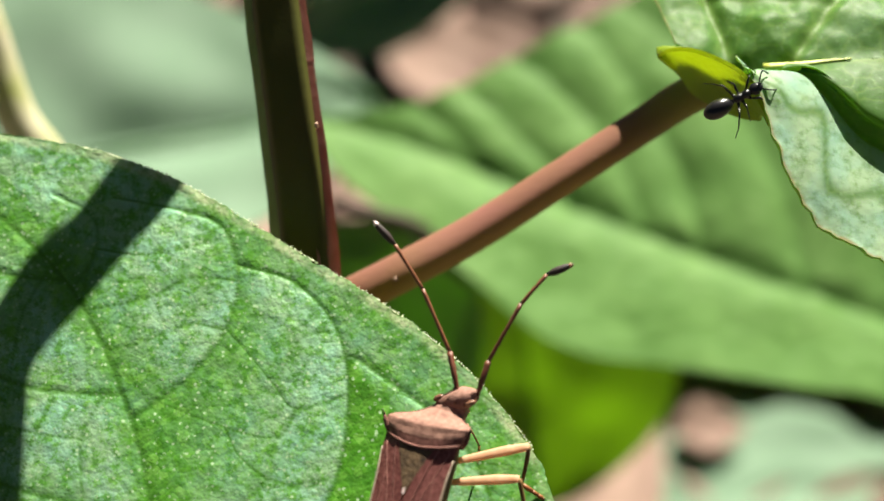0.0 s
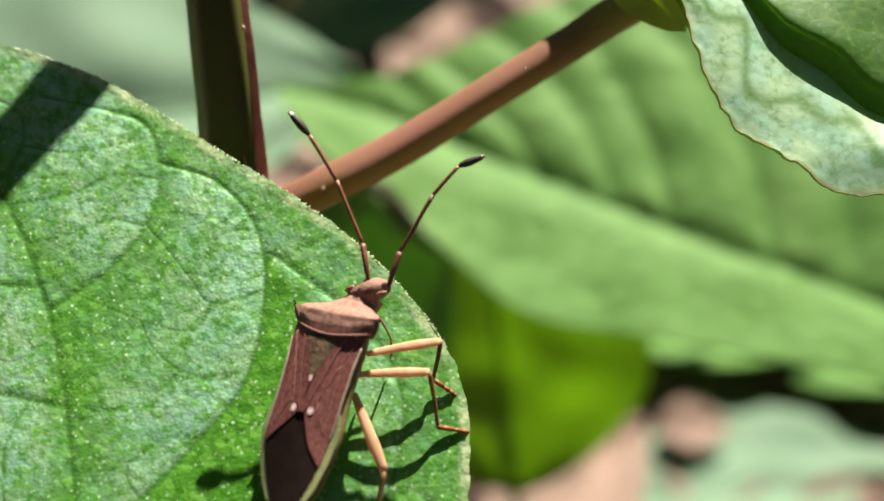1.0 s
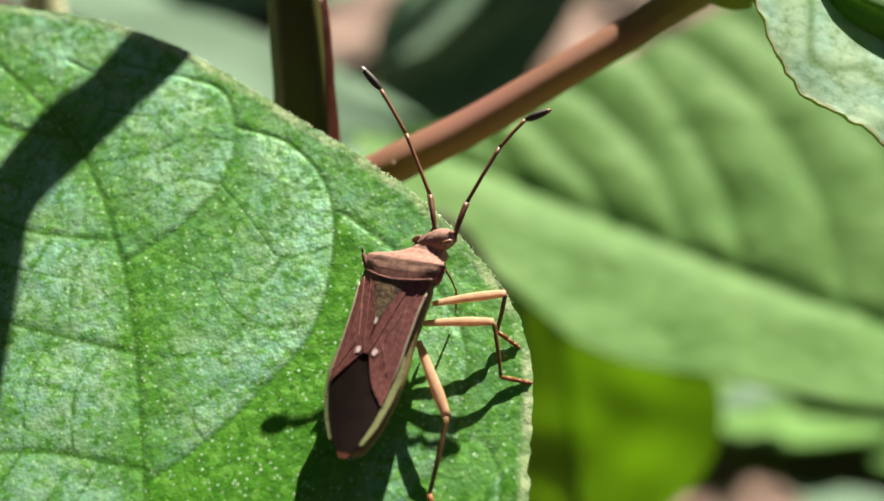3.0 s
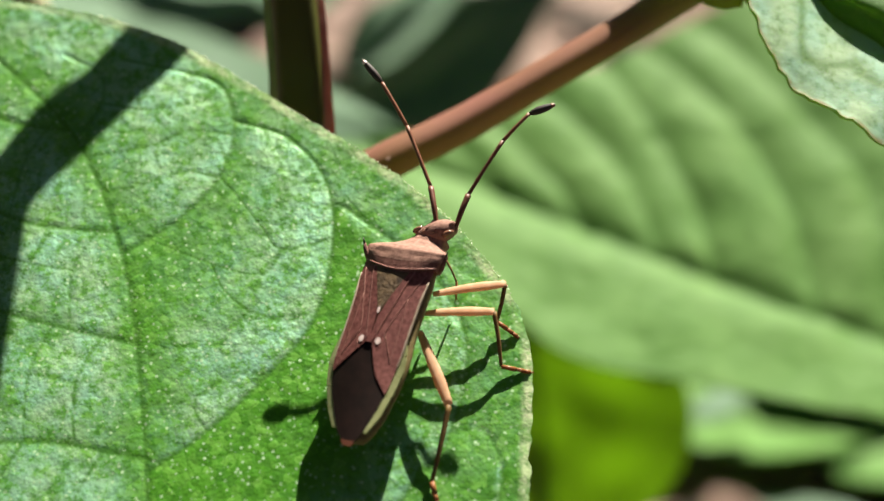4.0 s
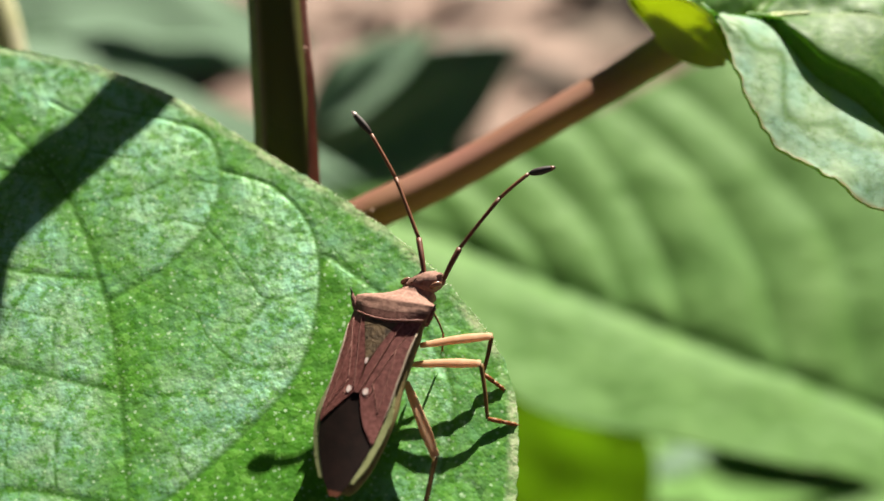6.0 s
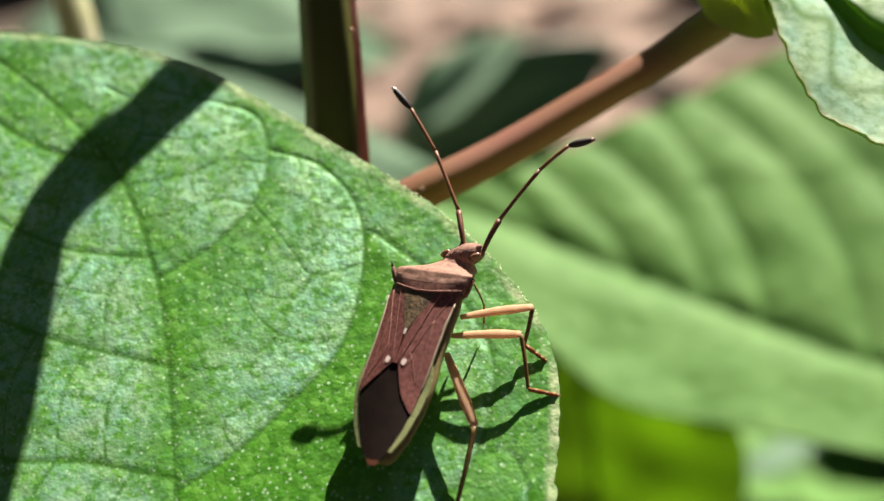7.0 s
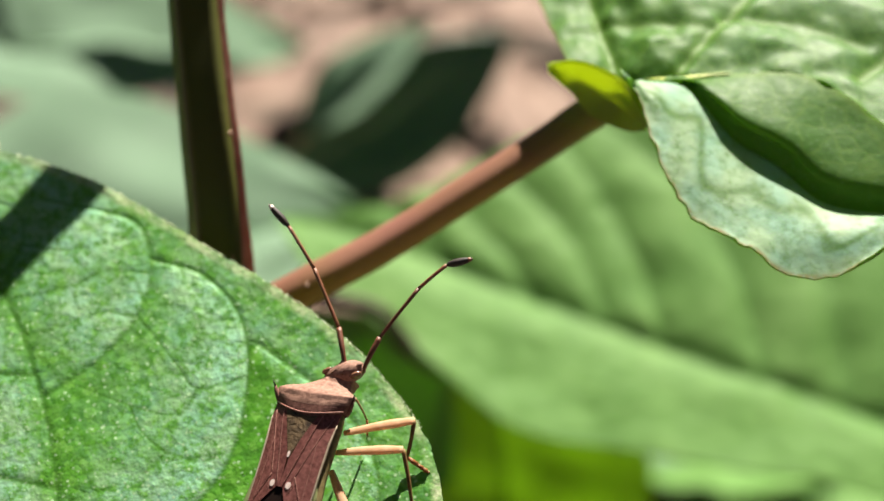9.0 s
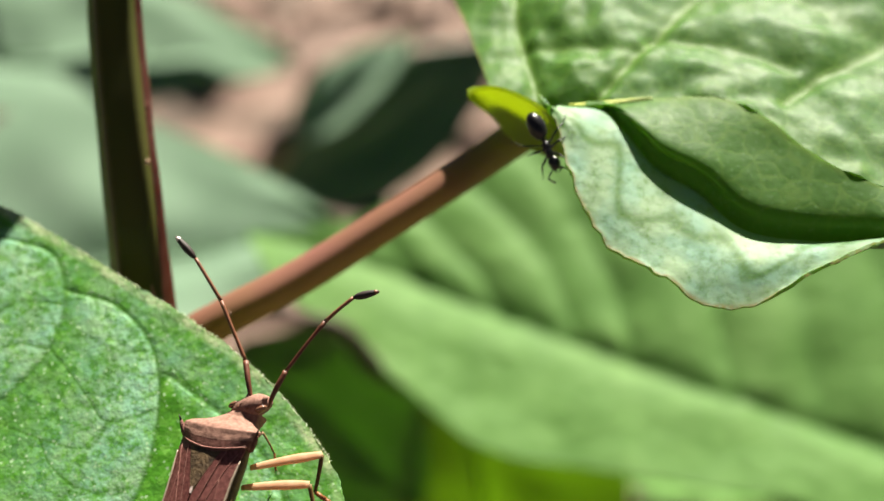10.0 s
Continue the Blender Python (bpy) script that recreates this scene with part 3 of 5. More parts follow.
# ---- stems and stalks ----
def bark_tube(name, points, radii, material, parent, label="", sides=20, profile=None, ridge=None, n=60, fresh=None):
    p = spline(points, n)
    r = np.interp(np.linspace(0, 1, n), np.linspace(0, 1, len(radii)), radii)
    r = r * (1 + 0.02 * np.array([noise.noise((i * 0.35, 2.0, len(points))) for i in range(n)]))
    ob = tube(name, p, r, material, parent, label, sides, profile)
    a = ob.data.attributes.new("ridge", "FLOAT", "POINT")
    ang = np.arange(sides) * 2 * math.pi / sides
    values = np.tile([ridge(x) if ridge else 0.0 for x in ang], n)
    a.data.foreach_set("value", values)
    b = ob.data.attributes.new("fresh", "FLOAT", "POINT")
    b.data.foreach_set("value", np.repeat(np.interp(np.linspace(0, 1, n), *fresh) if fresh else np.zeros(n), sides))
    return ob


def build_main_stem():
    stem = thing("main_stem", "upright ribbed stem, dark front with green and red ridges", "stem")
    # the unseen top is hooked over and thickened to cast the leaf's shadow band
    line = [(-7.6, 59.6, -1), (-7.2, 60.6, 40), (-6.95, 61.6, 78), (-6.65, 63.6, 91.8), (-7.6, 71.5, 102.0), (-7.3, 75.8, 107), (-6.7, 80.4, 113.5), (-7.0, 81.3, 115.0), (-7.7, 81.8, 116.4), (-8.2, 82.4, 117.8), (-8.7, 83.1, 119.1), (-8.9, 83.7, 120.5), (-8.9, 83.0, 120.9), (-8.7, 80.4, 119.8), (-8.7, 76.2, 117.6), (-9.1, 71.9, 115.1)]
    radii = [1.6, 1.5, 1.40, 1.32, 1.22, 1.16, 1.12, 1.1, 1.1, 1.05, 1.2, 1.35, 1.4, 1.35, 1.3, 1.1]
    flat = lambda x: min(1.0, 0.7 / max(1e-3, -math.sin(x))) if math.sin(x) < 0 else 1 + 0.06 * math.cos(4 * x)
    bark_tube("stalk", line, [r * 0.9 for r in radii], M_STEM, stem, sides=40, profile=flat, n=140)
    p = spline(line, 140)
    r = np.interp(np.linspace(0, 1, 140), np.linspace(0, 1, len(radii)), radii)
    for s, material, label, wide, proud in ((-1, M_RIDGE_GREEN, "pale green ridge of the stem", 0.62, 0.10), (1, M_RIDGE_RED, "red ridge of the stem", 0.66, 0.06)):
        g = []
        for i, (q, k) in enumerate(zip(p, r)):
            w = 1 + 0.10 * noise.noise((i * 0.6, s * 3.0, 1.0))
            g.append([q + (s * k * (1 - wide + (wide + proud) * t * w), k * (-0.70 + (0.55 if s > 0 else 1.05) * t), -0.42 * k * (1 - t)) for t in np.linspace(0, 1, 6)])
        g = np.array(g)[18:75]
        shell("ridge", g if s > 0 else g[:, ::-1], material, stem, label, thick=0.25)
    raw("lenticel", *ball_data((-5.83, 65.2, 97.4), (0.10, 0.10, 0.16), 6, 8), M_DOT, stem)
    return stem


def build_right_leaf():
    leaf = thing("leaf", "young glossy leaf on a red stalk, near half folded", "leaf")
    # stalk
    stalk_line = [(-7.5, 63.4, 86.2), (-5.8, 63.1, 87.7), (-2.8, 63.3, 89.5), (1.1, 64.5, 91.0), (5.5, 66.1, 93.0), (9.1, 67.5, 94.6), (11.4, 68.0, 96.0), (13.4, 67.2, 97.6), (15.6, 66.1, 98.6)]
    bark_tube("stalk", stalk_line, [1.1, 1.0, 0.95, 0.90, 0.85, 0.84, 0.90, 0.75, 0.35], M_STALK, leaf, "reddish stalk with a dark ridge", sides=24,
              profile=lambda x: 1 + 0.06 * math.cos(3 * x + 0.4), ridge=lambda x: min(1.0, max(0.0, math.sin(x + 0.25)) ** 1.1), n=80,
              fresh=([0, 0.58, 0.74, 1], [0, 0, 0.85, 1]))
    mid = spline([(12.3, 66.6, 98.4), (15.7, 66.2, 98.9), (17.2, 66.2, 99.1), (19.0, 66.1, 99.3), (21.0, 65.8, 99.4), (22.7, 64.8, 99.0), (24.5, 62.9, 98.3), (26.6, 61.5, 97.6), (29.2, 61.2, 97.0), (37.8, 64.0, 96.0), (45.8, 69.0, 95.7)], 120)
    crease = spline([(13.4, 65.2, 99.6), (15.6, 65.6, 99.1), (16.6, 64.5, 98.7), (17.9, 63.0, 97.7), (19.8, 61.9, 96.9), (21.4, 60.7, 95.8), (23.4, 60.0, 95.5), (26.5, 59.6, 95.4), (29.2, 59.6, 95.5), (37.5, 63, 95.0), (46.5, 69, 95.7)], 120)
    # the near half arches gently from the midrib and then drops into the crease
    swell = np.clip(np.linspace(0, 1, 120) * 5 - 0.35, 0, 1)[:, None]
    dome = mid * 0.15 + crease * 0.85 + np.array([[0.0, -0.10, 0.80]]) * swell
    flap = spline([(13.3, 64.8, 99.7), (14.2, 63.8, 99.4), (15.2, 62.2, 98.2), (16.8, 60.5, 96.9), (18.8, 59.1, 95.9), (20.9, 58.3, 95.5), (23.9, 58.4, 95.6), (26.9, 58.9, 95.9), (29.6, 59.4, 96.0), (37, 62.5, 94.8), (46.5, 68.8, 95.6)], 120)
    margin = spline([(12.7, 66.0, 99.8), (13.5, 63.6, 99.3), (13.9, 61.3, 98.2), (15.1, 59.0, 96.4), (17.8, 57.4, 95.3), (19.2, 56.6, 94.5), (21.4, 56.5, 94.4), (24.4, 57.6, 95.5), (28.5, 58.9, 96.2), (36.3, 61.2, 95.0), (45.8, 68.0, 95.1)], 120)
    across = np.array([spline([a, b, c, d, e], 90) for a, b, c, d, e in zip(mid, dome, crease, flap, margin)])
    rng = np.random.RandomState(3)
    flat = across.reshape(-1, 3)
    wob = 0.10 * smooth_noise(flat[:, 0], flat[:, 1] + flat[:, 2], 0.35, 1.3) + 0.012 * smooth_noise(flat[:, 0], flat[:, 1] - flat[:, 2], 1.4, 4.3)
    edge = np.tile(np.linspace(0, 1, 90) ** 6, 120)
    flat = flat + np.column_stack([wob * 0.4, wob * -0.3, wob * 1.0]) + (edge * 0.12 * smooth_noise(flat[:, 0], flat[:, 1], 1.8, 9.0))[:, None]
    v = np.tile(np.linspace(0, 1, 90), 120)
    along = np.repeat(np.linspace(0, 1, 120), 90)
    flat[:, 2] -= 0.30 * np.exp(-((v - 0.5) / 0.025) ** 2) * np.clip(along * 8, 0, 1)
    flat[:, 2] += 0.12 * np.exp(-((v - 0.40) / 0.06) ** 2) * np.clip(along * 6, 0, 1)
    flat[:90] = across[0]
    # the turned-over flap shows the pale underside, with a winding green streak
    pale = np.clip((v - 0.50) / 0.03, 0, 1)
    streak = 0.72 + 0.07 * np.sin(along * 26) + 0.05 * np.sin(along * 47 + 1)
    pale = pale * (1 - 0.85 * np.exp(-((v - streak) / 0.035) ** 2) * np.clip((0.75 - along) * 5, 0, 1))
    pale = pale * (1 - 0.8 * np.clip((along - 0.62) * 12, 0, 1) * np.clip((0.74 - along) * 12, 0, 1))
    rim = np.tile(np.clip((np.linspace(0, 1, 90) - 0.975) / 0.02, 0, 1), 120)
    vein = np.tile(np.exp(-(np.linspace(0, 1, 90) / 0.02) ** 2), 120)
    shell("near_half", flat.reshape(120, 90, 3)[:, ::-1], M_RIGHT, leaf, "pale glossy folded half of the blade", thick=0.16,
          masks={"vein": vein.reshape(120, 90)[:, ::-1], "rim": rim.reshape(120, 90)[:, ::-1] * 0.9, "sheen_and_pale": pale.reshape(120, 90)[:, ::-1]})
    far_edge = spline([(10.4, 67.8, 98.8), (9.9, 70.4, 99.0), (9.0, 74.5, 99.6), (7.9, 78.6, 100.5), (8.9, 82.2, 101.7), (14.0, 85.6, 102.7), (23.9, 86.2, 103.5), (35.5, 81.2, 101.1), (45.8, 69.5, 95.7)], 120)
    bulge = np.array([(0.0, 0.0, 0.5)])
    far = []
    for a, b in zip(mid, far_edge):
        t = np.linspace(0, 1, 100)[:, None]
        far.append(a + (b - a) * t + bulge * np.sin(t * math.pi) * min(1.0, np.linalg.norm(b - a) / 12))
    far = np.array(far)
    flat = far.reshape(-1, 3)
    lines = [spline(p, 30) for p in ([(15.3, 66.4), (17.7, 69.3), (20.6, 73.0), (24.9, 80.2), (27.6, 90.1)], [(24.1, 65.9), (26.3, 67.8), (29.6, 69.9), (35.9, 76.1), (39.5, 85.9)],
                                     [(12.9, 66.7), (12.4, 69.5), (11.9, 73.5), (12.3, 82.4)], [(18.2, 70.0), (21.3, 69.6), (24.7, 68.2)], [(20.5, 72.9), (25.1, 72.9), (29.5, 69.9)], [(12.3, 70.5), (15.2, 69.9), (17.8, 69.4)])]
    z, vein = np.zeros(len(flat)), np.zeros(len(flat))
    near = np.full(len(flat), 1e9)
    for k, line in enumerate(lines):
        d, _ = polyline_distance(flat[:, :2], line)
        s = 1.0 if k < 3 else 0.5
        z -= 0.22 * s * np.exp(-(d / 0.35) ** 2)
        vein = np.maximum(vein, 0.6 * s * np.exp(-(d / 0.22) ** 2))
        near = np.minimum(near, d)
    d, _ = polyline_distance(flat[:, :2], mid[:, :2])
    near = np.minimum(near, d)
    z += 0.50 * (1 - np.exp(-(near / 1.5) ** 2)) * np.tile(np.clip(np.linspace(0, 1, 100) * 4, 0, 1), 120)
    z += 0.20 * smooth_noise(flat[:, 0], flat[:, 1], 0.5, 6.1) + 0.17 * smooth_noise(flat[:, 0], flat[:, 1], 1.0, 2.2)
    # faintly paler towards the right, between the veins
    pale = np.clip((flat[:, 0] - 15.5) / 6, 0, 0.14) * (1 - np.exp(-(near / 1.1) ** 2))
    flat = flat + np.column_stack([0 * z, 0 * z, z])
    rim = np.tile(np.clip((np.linspace(0, 1, 100) - 0.985) / 0.012, 0, 1), 120)
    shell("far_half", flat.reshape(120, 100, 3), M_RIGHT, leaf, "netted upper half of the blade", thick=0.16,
          masks={"vein": vein.reshape(120, 100), "rim": rim.reshape(120, 100) * 0.9, "sheen_and_pale": pale.reshape(120, 100)})
    tube("midrib", [np.array(q) + (0, 0.02, 0.05) for q in mid[6:30]], np.linspace(0.22, 0.04, 24), M_MIDRIB, leaf, "yellow-green midrib", sides=8)
    # auricle: a small ear of yellow-green tissue where blade meets stalk
    top = spline([(9.35, 66.5, 99.55), (9.7, 66.2, 100.15), (10.6, 65.8, 100.45), (11.7, 65.3, 100.3), (12.9, 64.8, 99.7), (13.7, 63.7, 98.7), (14.0, 63.3, 98.0)], 30)
    low = spline([(9.36, 66.6, 99.35), (9.8, 66.9, 98.75), (10.6, 67.2, 97.8), (11.3, 67.2, 96.9), (12.4, 66.7, 96.4), (13.4, 65.6, 96.6), (13.9, 64.6, 97.2)], 30)
    ear = []
    for a, b in zip(top, low):
        t = np.linspace(0, 1, 20)[:, None]
        ear.append(a + (b - a) * t + np.array([[0.0, 0.5, 0.15]]) * np.sin(t * math.pi))
    shell("auricle", np.array(ear), M_AURICLE, leaf, "yellow-green curled ear at the leaf base", thick=0.18)
    rib = [np.array(q) + (0.0, 0.25, 0.78) for q in spline(stalk_line, 40)[22:32]]
    rib = [q + (0, 0, 0.08 * noise.noise((i * 0.9, 0, 0))) for i, q in enumerate(rib)]
    tube("stalk_rib", rib, np.interp(np.linspace(0, 1, len(rib)), [0, 0.15, 0.85, 1], [0.03, 0.12, 0.15, 0.06]), M_TWIG, leaf, "dark ragged rib along the stalk", sides=8)
    # pale lenticels on the stalk
    for x, y, z, r in ((-2.61, 62.65, 90.15, 0.13), (8.87, 66.85, 94.7, 0.11), (9.8, 67.3, 95.4, 0.07), (6.9, 66.1, 94.2, 0.06)):
        raw("lenticel", *ball_data((x, y, z), (r, r, r * 0.9), 6, 8), M_DOT, leaf)
    return leaf


# ---- leaves behind ----
def build_back_leaf():
    x, y, n = Vector((0.999, 0.029, -0.020)), Vector((-0.019, 0.927, 0.375)), Vector((0.029, -0.374, 0.927))
    leaf = thing("leaf", "large green leaf with sunken side veins, out of focus", "leaf", basis((19.19, 100.96, 59.13), x, y, n))
    mid = spline([(-29, 9.0), (-23, 7.0), (-18, 4.9), (-11, 1.2), (-7, -0.7), (-3, -2.7), (1.5, -4.8), (6, -6.9), (9.5, -8.4), (13, -10.2), (24, -15), (38, -22), (56, -31)], 140)
    low = spline([(-29, 9.0), (-26, 3), (-21, -2), (-16.3, -6.5), (-13.6, -9.4), (-11, -11.7), (-7.5, -13.2), (-3, -13.9), (3, -15.2), (8, -16.3), (14, -17.5), (26, -23), (42, -30), (56, -31)], 140)
    upp = spline([(-29, 9.0), (-24, 8.9), (-18, 10.0), (-12, 12.9), (-8, 14.9), (-4, 16.6), (0, 18.8), (5, 21.5), (12, 24), (26, 24), (40, 13), (50, -9), (56, -31)], 140)
    nv = 60
    rows = []
    for a, m, b in zip(upp, mid, low):
        t = np.linspace(-1, 1, 2 * nv + 1)[:, None]
        rows.append(np.where(t < 0, m + (a - m) * -t, m + (b - m) * t))
    g = np.array(rows)
    xy = g.reshape(-1, 2)
    laterals = [[(-14.5, 3.2), (-17.0, 6.8), (-19.5, 9.4)], [(-7.8, -0.4), (-9.8, 3.8), (-12.9, 7.8), (-15.5, 10.6)], [(-2.2, -3.0), (-3.3, 1.8), (-5.5, 6.5), (-9.0, 11.2), (-11.5, 13.2)],
                [(2.0, -5.0), (1.3, 1.2), (0.2, 4.6), (-1.7, 9.3), (-4.6, 14.4), (-6.0, 15.6)], [(9.6, -8.4), (9.1, -2.8), (8.2, 2.2), (6.6, 6.6), (3.6, 11.6), (0.2, 15.7), (-2.0, 17.6)],
                [(15.9, -11.4), (15.9, -5), (15.4, 2.0), (13.4, 6.2), (10.8, 10.6), (8.0, 14.4), (4.0, 19.4)], [(23, -14.6), (23.6, -6), (22.6, 2.6), (19.4, 9.6), (14.5, 17), (10, 22.5)], [(31, -18.5), (33, -8), (31, 4), (24, 17)], [(40, -23), (42, -12), (40, 0)],
                [(-10, 0.7), (-9, -4.0), (-6.0, -9.0), (-2.0, -13)], [(-3.0, -2.7), (-0.5, -7), (4, -11.5), (9, -15)], [(6.1, -6.9), (10, -10.5), (15.5, -14), (19, -17)], [(16, -11.5), (22, -16), (28, -20)]]
    lines = [(mid, 0.8, 0.9)] + [(spline(p, 28), 0.62, 0.75 if k < 9 else 0.12) for k, p in enumerate(laterals)]
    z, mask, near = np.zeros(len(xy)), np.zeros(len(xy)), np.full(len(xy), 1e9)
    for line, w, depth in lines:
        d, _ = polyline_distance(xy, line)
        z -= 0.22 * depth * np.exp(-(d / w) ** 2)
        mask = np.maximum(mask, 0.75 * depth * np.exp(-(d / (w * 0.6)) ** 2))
        if depth > 0.5:
            near = np.minimum(near, d)
    z += 0.30 * (1 - np.exp(-(near / 1.7) ** 2)) + 0.30 * smooth_noise(xy[:, 0], xy[:, 1], 0.2, 8.0) + 0.08 * smooth_noise(xy[:, 0], xy[:, 1], 0.7, 3.0)
    z -= 0.002 * (xy[:, 1] + 2) ** 2
    # both halves rise a little from the midrib
    z += 0.10 * polyline_distance(xy, mid)[0]
    surface = np.column_stack([xy, z]).reshape(*g.shape[:2], 3)
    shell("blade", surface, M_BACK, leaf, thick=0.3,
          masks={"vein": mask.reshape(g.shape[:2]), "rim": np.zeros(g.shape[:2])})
    def sunk(p):
        k = np.argmin(np.linalg.norm(xy - p, axis=1))
        return (p[0], p[1], z[k] + 0.02)
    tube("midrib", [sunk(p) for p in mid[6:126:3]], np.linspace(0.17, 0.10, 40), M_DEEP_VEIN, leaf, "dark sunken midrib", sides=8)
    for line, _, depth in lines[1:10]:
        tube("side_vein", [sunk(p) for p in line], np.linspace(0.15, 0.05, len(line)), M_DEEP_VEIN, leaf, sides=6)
    return leaf


def simple_leaf(label, material, origin, direction, normal, length, width, curl=0.1, seed=1, name="leaf", group="", stalk=True):
    """A pointed oval leaf: base at the origin, tip along the direction, arched and gently waved."""
    y = Vector(direction).normalized()
    n = (Vector(normal) - Vector(normal).dot(y) * y).normalized()
    leaf = thing(name, label, "leaf", basis(origin, y.cross(n), y, n), group)
    s = np.linspace(0, 1, 40)
    half = width / 2 * np.sin(math.pi * s ** 0.8) ** 0.85 + 0.02
    t = np.linspace(-1, 1, 25)
    g = np.zeros((40, 25, 3))
    for i, (a, h) in enumerate(zip(s, half)):
        g[i, :, 0] = t * h
        g[i, :, 1] = a * length
        g[i, :, 2] = -curl * length * a * a + 0.18 * h * np.abs(t) - 0.1 * width * np.exp(-(t / 0.12) ** 2) * 0.2
        g[i, :, 2] += [0.05 * width * noise.noise((x * 2.2 + seed, a * 5, seed * 1.7)) for x in t]
        g[i, :, 1] += 0.05 * length * (1 - np.abs(t)) * 0
    shell("blade", g[:, ::-1], material, leaf, thick=0.25)
    rib = [(0, a * length, -curl * length * a * a - 0.02 * width * 0.2 - 0.3) for a in s[:-1]]
    tube("midrib", rib, np.linspace(0.45, 0.12, len(rib)) * max(0.5, width / 30), material, leaf)
    if stalk:
        tube("stalk", spline([(0, 0.5, -0.1), (0, -6, -1.5), (0, -14, -6)], 12), np.linspace(0.5, 0.8, 12), M_PALE_STALK, leaf)
    return leaf


# ---- ground and litter ----
def build_ground():
    n = 120
    u = np.linspace(-1, 1, n)
    c = np.sign(u) * (300 * np.abs(u) + 29700 * np.abs(u) ** 9)
    x, y = np.meshgrid(c, c + 150, indexing="ij")
    z = 3.0 * np.array([noise.noise((a * 0.02, b * 0.02, 0.0)) for a, b in zip(x.ravel(), y.ravel())]) - 2.0
    g = raw("ground", np.column_stack([x.ravel(), y.ravel(), z]), grid_faces(n, n), M_SOIL)
    return tagged(g, "dark soil under dry leaf litter", "ground", kind="structure")


def build_litter():
    rng = random.Random(11)
    first = None
    for k in range(190):
        x, y = rng.uniform(-110, 120), rng.uniform(95, 340)
        turn, tilt, lean = rng.uniform(0, 360), rng.uniform(-17, 17), rng.uniform(-17, 17)
        m = pose(x * MM, y * MM, (2 + 6 * rng.random()) * MM, tilt, lean, turn)
        if first is None:
            first = simple_leaf("curled pinkish-brown dry leaf lying on the soil", M_DRY, (0, 0, 0), (0, 1, 0), (0, 0, 1), 28, 15, 0.16, 5, "dry_leaf", "dry leaves on the ground", False)
            first.matrix_world = m
        else:
            copy_thing(first, m)


def build_surroundings():
    simple_leaf("pale bluish-green leaf behind the main stem", M_PALE, (-50, 112, 53), (1, 0.12, 0.12), (0.0, -0.1, 1), 47, 40, 0.03, 2, stalk=False)
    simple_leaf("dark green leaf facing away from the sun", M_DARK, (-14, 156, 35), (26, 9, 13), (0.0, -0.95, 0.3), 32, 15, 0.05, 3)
    simple_leaf("small sunlit bluish-green leaf beside a dark one", M_PALE, (-12, 158, 41), (10, 5, 8), (-0.3, -0.2, 0.9), 19, 11, 0.1, 8)
    simple_leaf("yellow-green leaf glowing against the sun", M_YELLOW, (10, 98, 24), (-3, 15, 25), (0.0, -0.82, 0.57), 31, 27, 0.0, 4)
    simple_leaf("green leaf in shade under the large leaf", M_BACK, (-10, 101, 57), (0.5, -0.1, -0.6), (0.0, -0.85, 0.5), 22, 16, 0.05, 9, stalk=False)
    simple_leaf("pale green weed leaf above the litter", M_PALE, (-58, 165, 50), (1, 0.1, 0.0), (0, -0.2, 1), 46, 26, 0.1, 6)
    simple_leaf("green weed leaf above the litter", M_BACK, (-34, 176, 64), (1, -0.1, -0.1), (0, -0.3, 1), 30, 16, 0.15, 10)
    simple_leaf("green weed leaf growing low over the litter", M_BACK, (10, 118, 30), (1, 0.1, 0.1), (0.0, -0.3, 0.95), 22, 14, 0.1, 12)
    simple_leaf("yellow-green weed leaf growing low over the litter", M_YELLOW, (52, 112, 34), (-1, 0.3, 0.1), (0.0, -0.2, 0.95), 24, 14, 0.1, 13)
    simple_leaf("small pale green seedling leaf in the litter", M_PALE, (24, 130, 14), (0.8, 0.3, 0.25), (0.0, -0.2, 1), 14, 9, 0.1, 20, stalk=False)
    simple_leaf("small green seedling leaf in the litter", M_BACK, (15, 120, 9), (-0.7, 0.5, 0.2), (0.0, -0.2, 1), 13, 9, 0.1, 21, stalk=False)
    simple_leaf("broad green weed leaf flat on the litter", M_BACK, (25, 134, 7.5), (1, 0.1, 0.0), (0.0, 0.15, 1), 31, 18, 0.05, 23, stalk=False)
    simple_leaf("pale green weed leaf flat on the litter", M_PALE, (24, 147, 9), (-0.8, 0.5, 0.0), (0.0, 0.2, 1), 22, 13, 0.05, 24, stalk=False)
    simple_leaf("broad pale green weed leaf lying low on the litter", M_PALE, (14, 111, 6), (1, 0.05, 0.0), (0.0, 0.1, 1), 46, 24, 0.02, 25, stalk=False)
    simple_leaf("green weed leaf lying low on the litter", M_BACK, (44, 126, 8), (0.9, 0.4, 0.0), (0.0, 0.15, 1), 28, 17, 0.04, 26, stalk=False)
    simple_leaf("small pinkish dry leaf on a pale weed leaf", M_DRY, (27.2, 118.6, 8.6), (1, 0.1, 0.0), (0.0, -0.2, 1), 8, 6.5, 0.05, 27, "dry_leaf", stalk=False)
    twig = thing("twig", "thin dark twig under the large leaf", "twig")
    tube("stalk", spline([(-7.1, 97.0, 64.3), (-4.5, 96.0, 63.7), (-1.0, 95.0, 63.0), (1.3, 95.5, 58.8), (3.2, 96.6, 55.9), (4.6, 101.0, 52.0), (4.8, 112, 40), (4, 119, -1)], 50), np.linspace(0.45, 0.75, 50), M_TWIG, twig)
    reed = thing("stalk", "pale green-white stalk behind the leaf", "stalk")
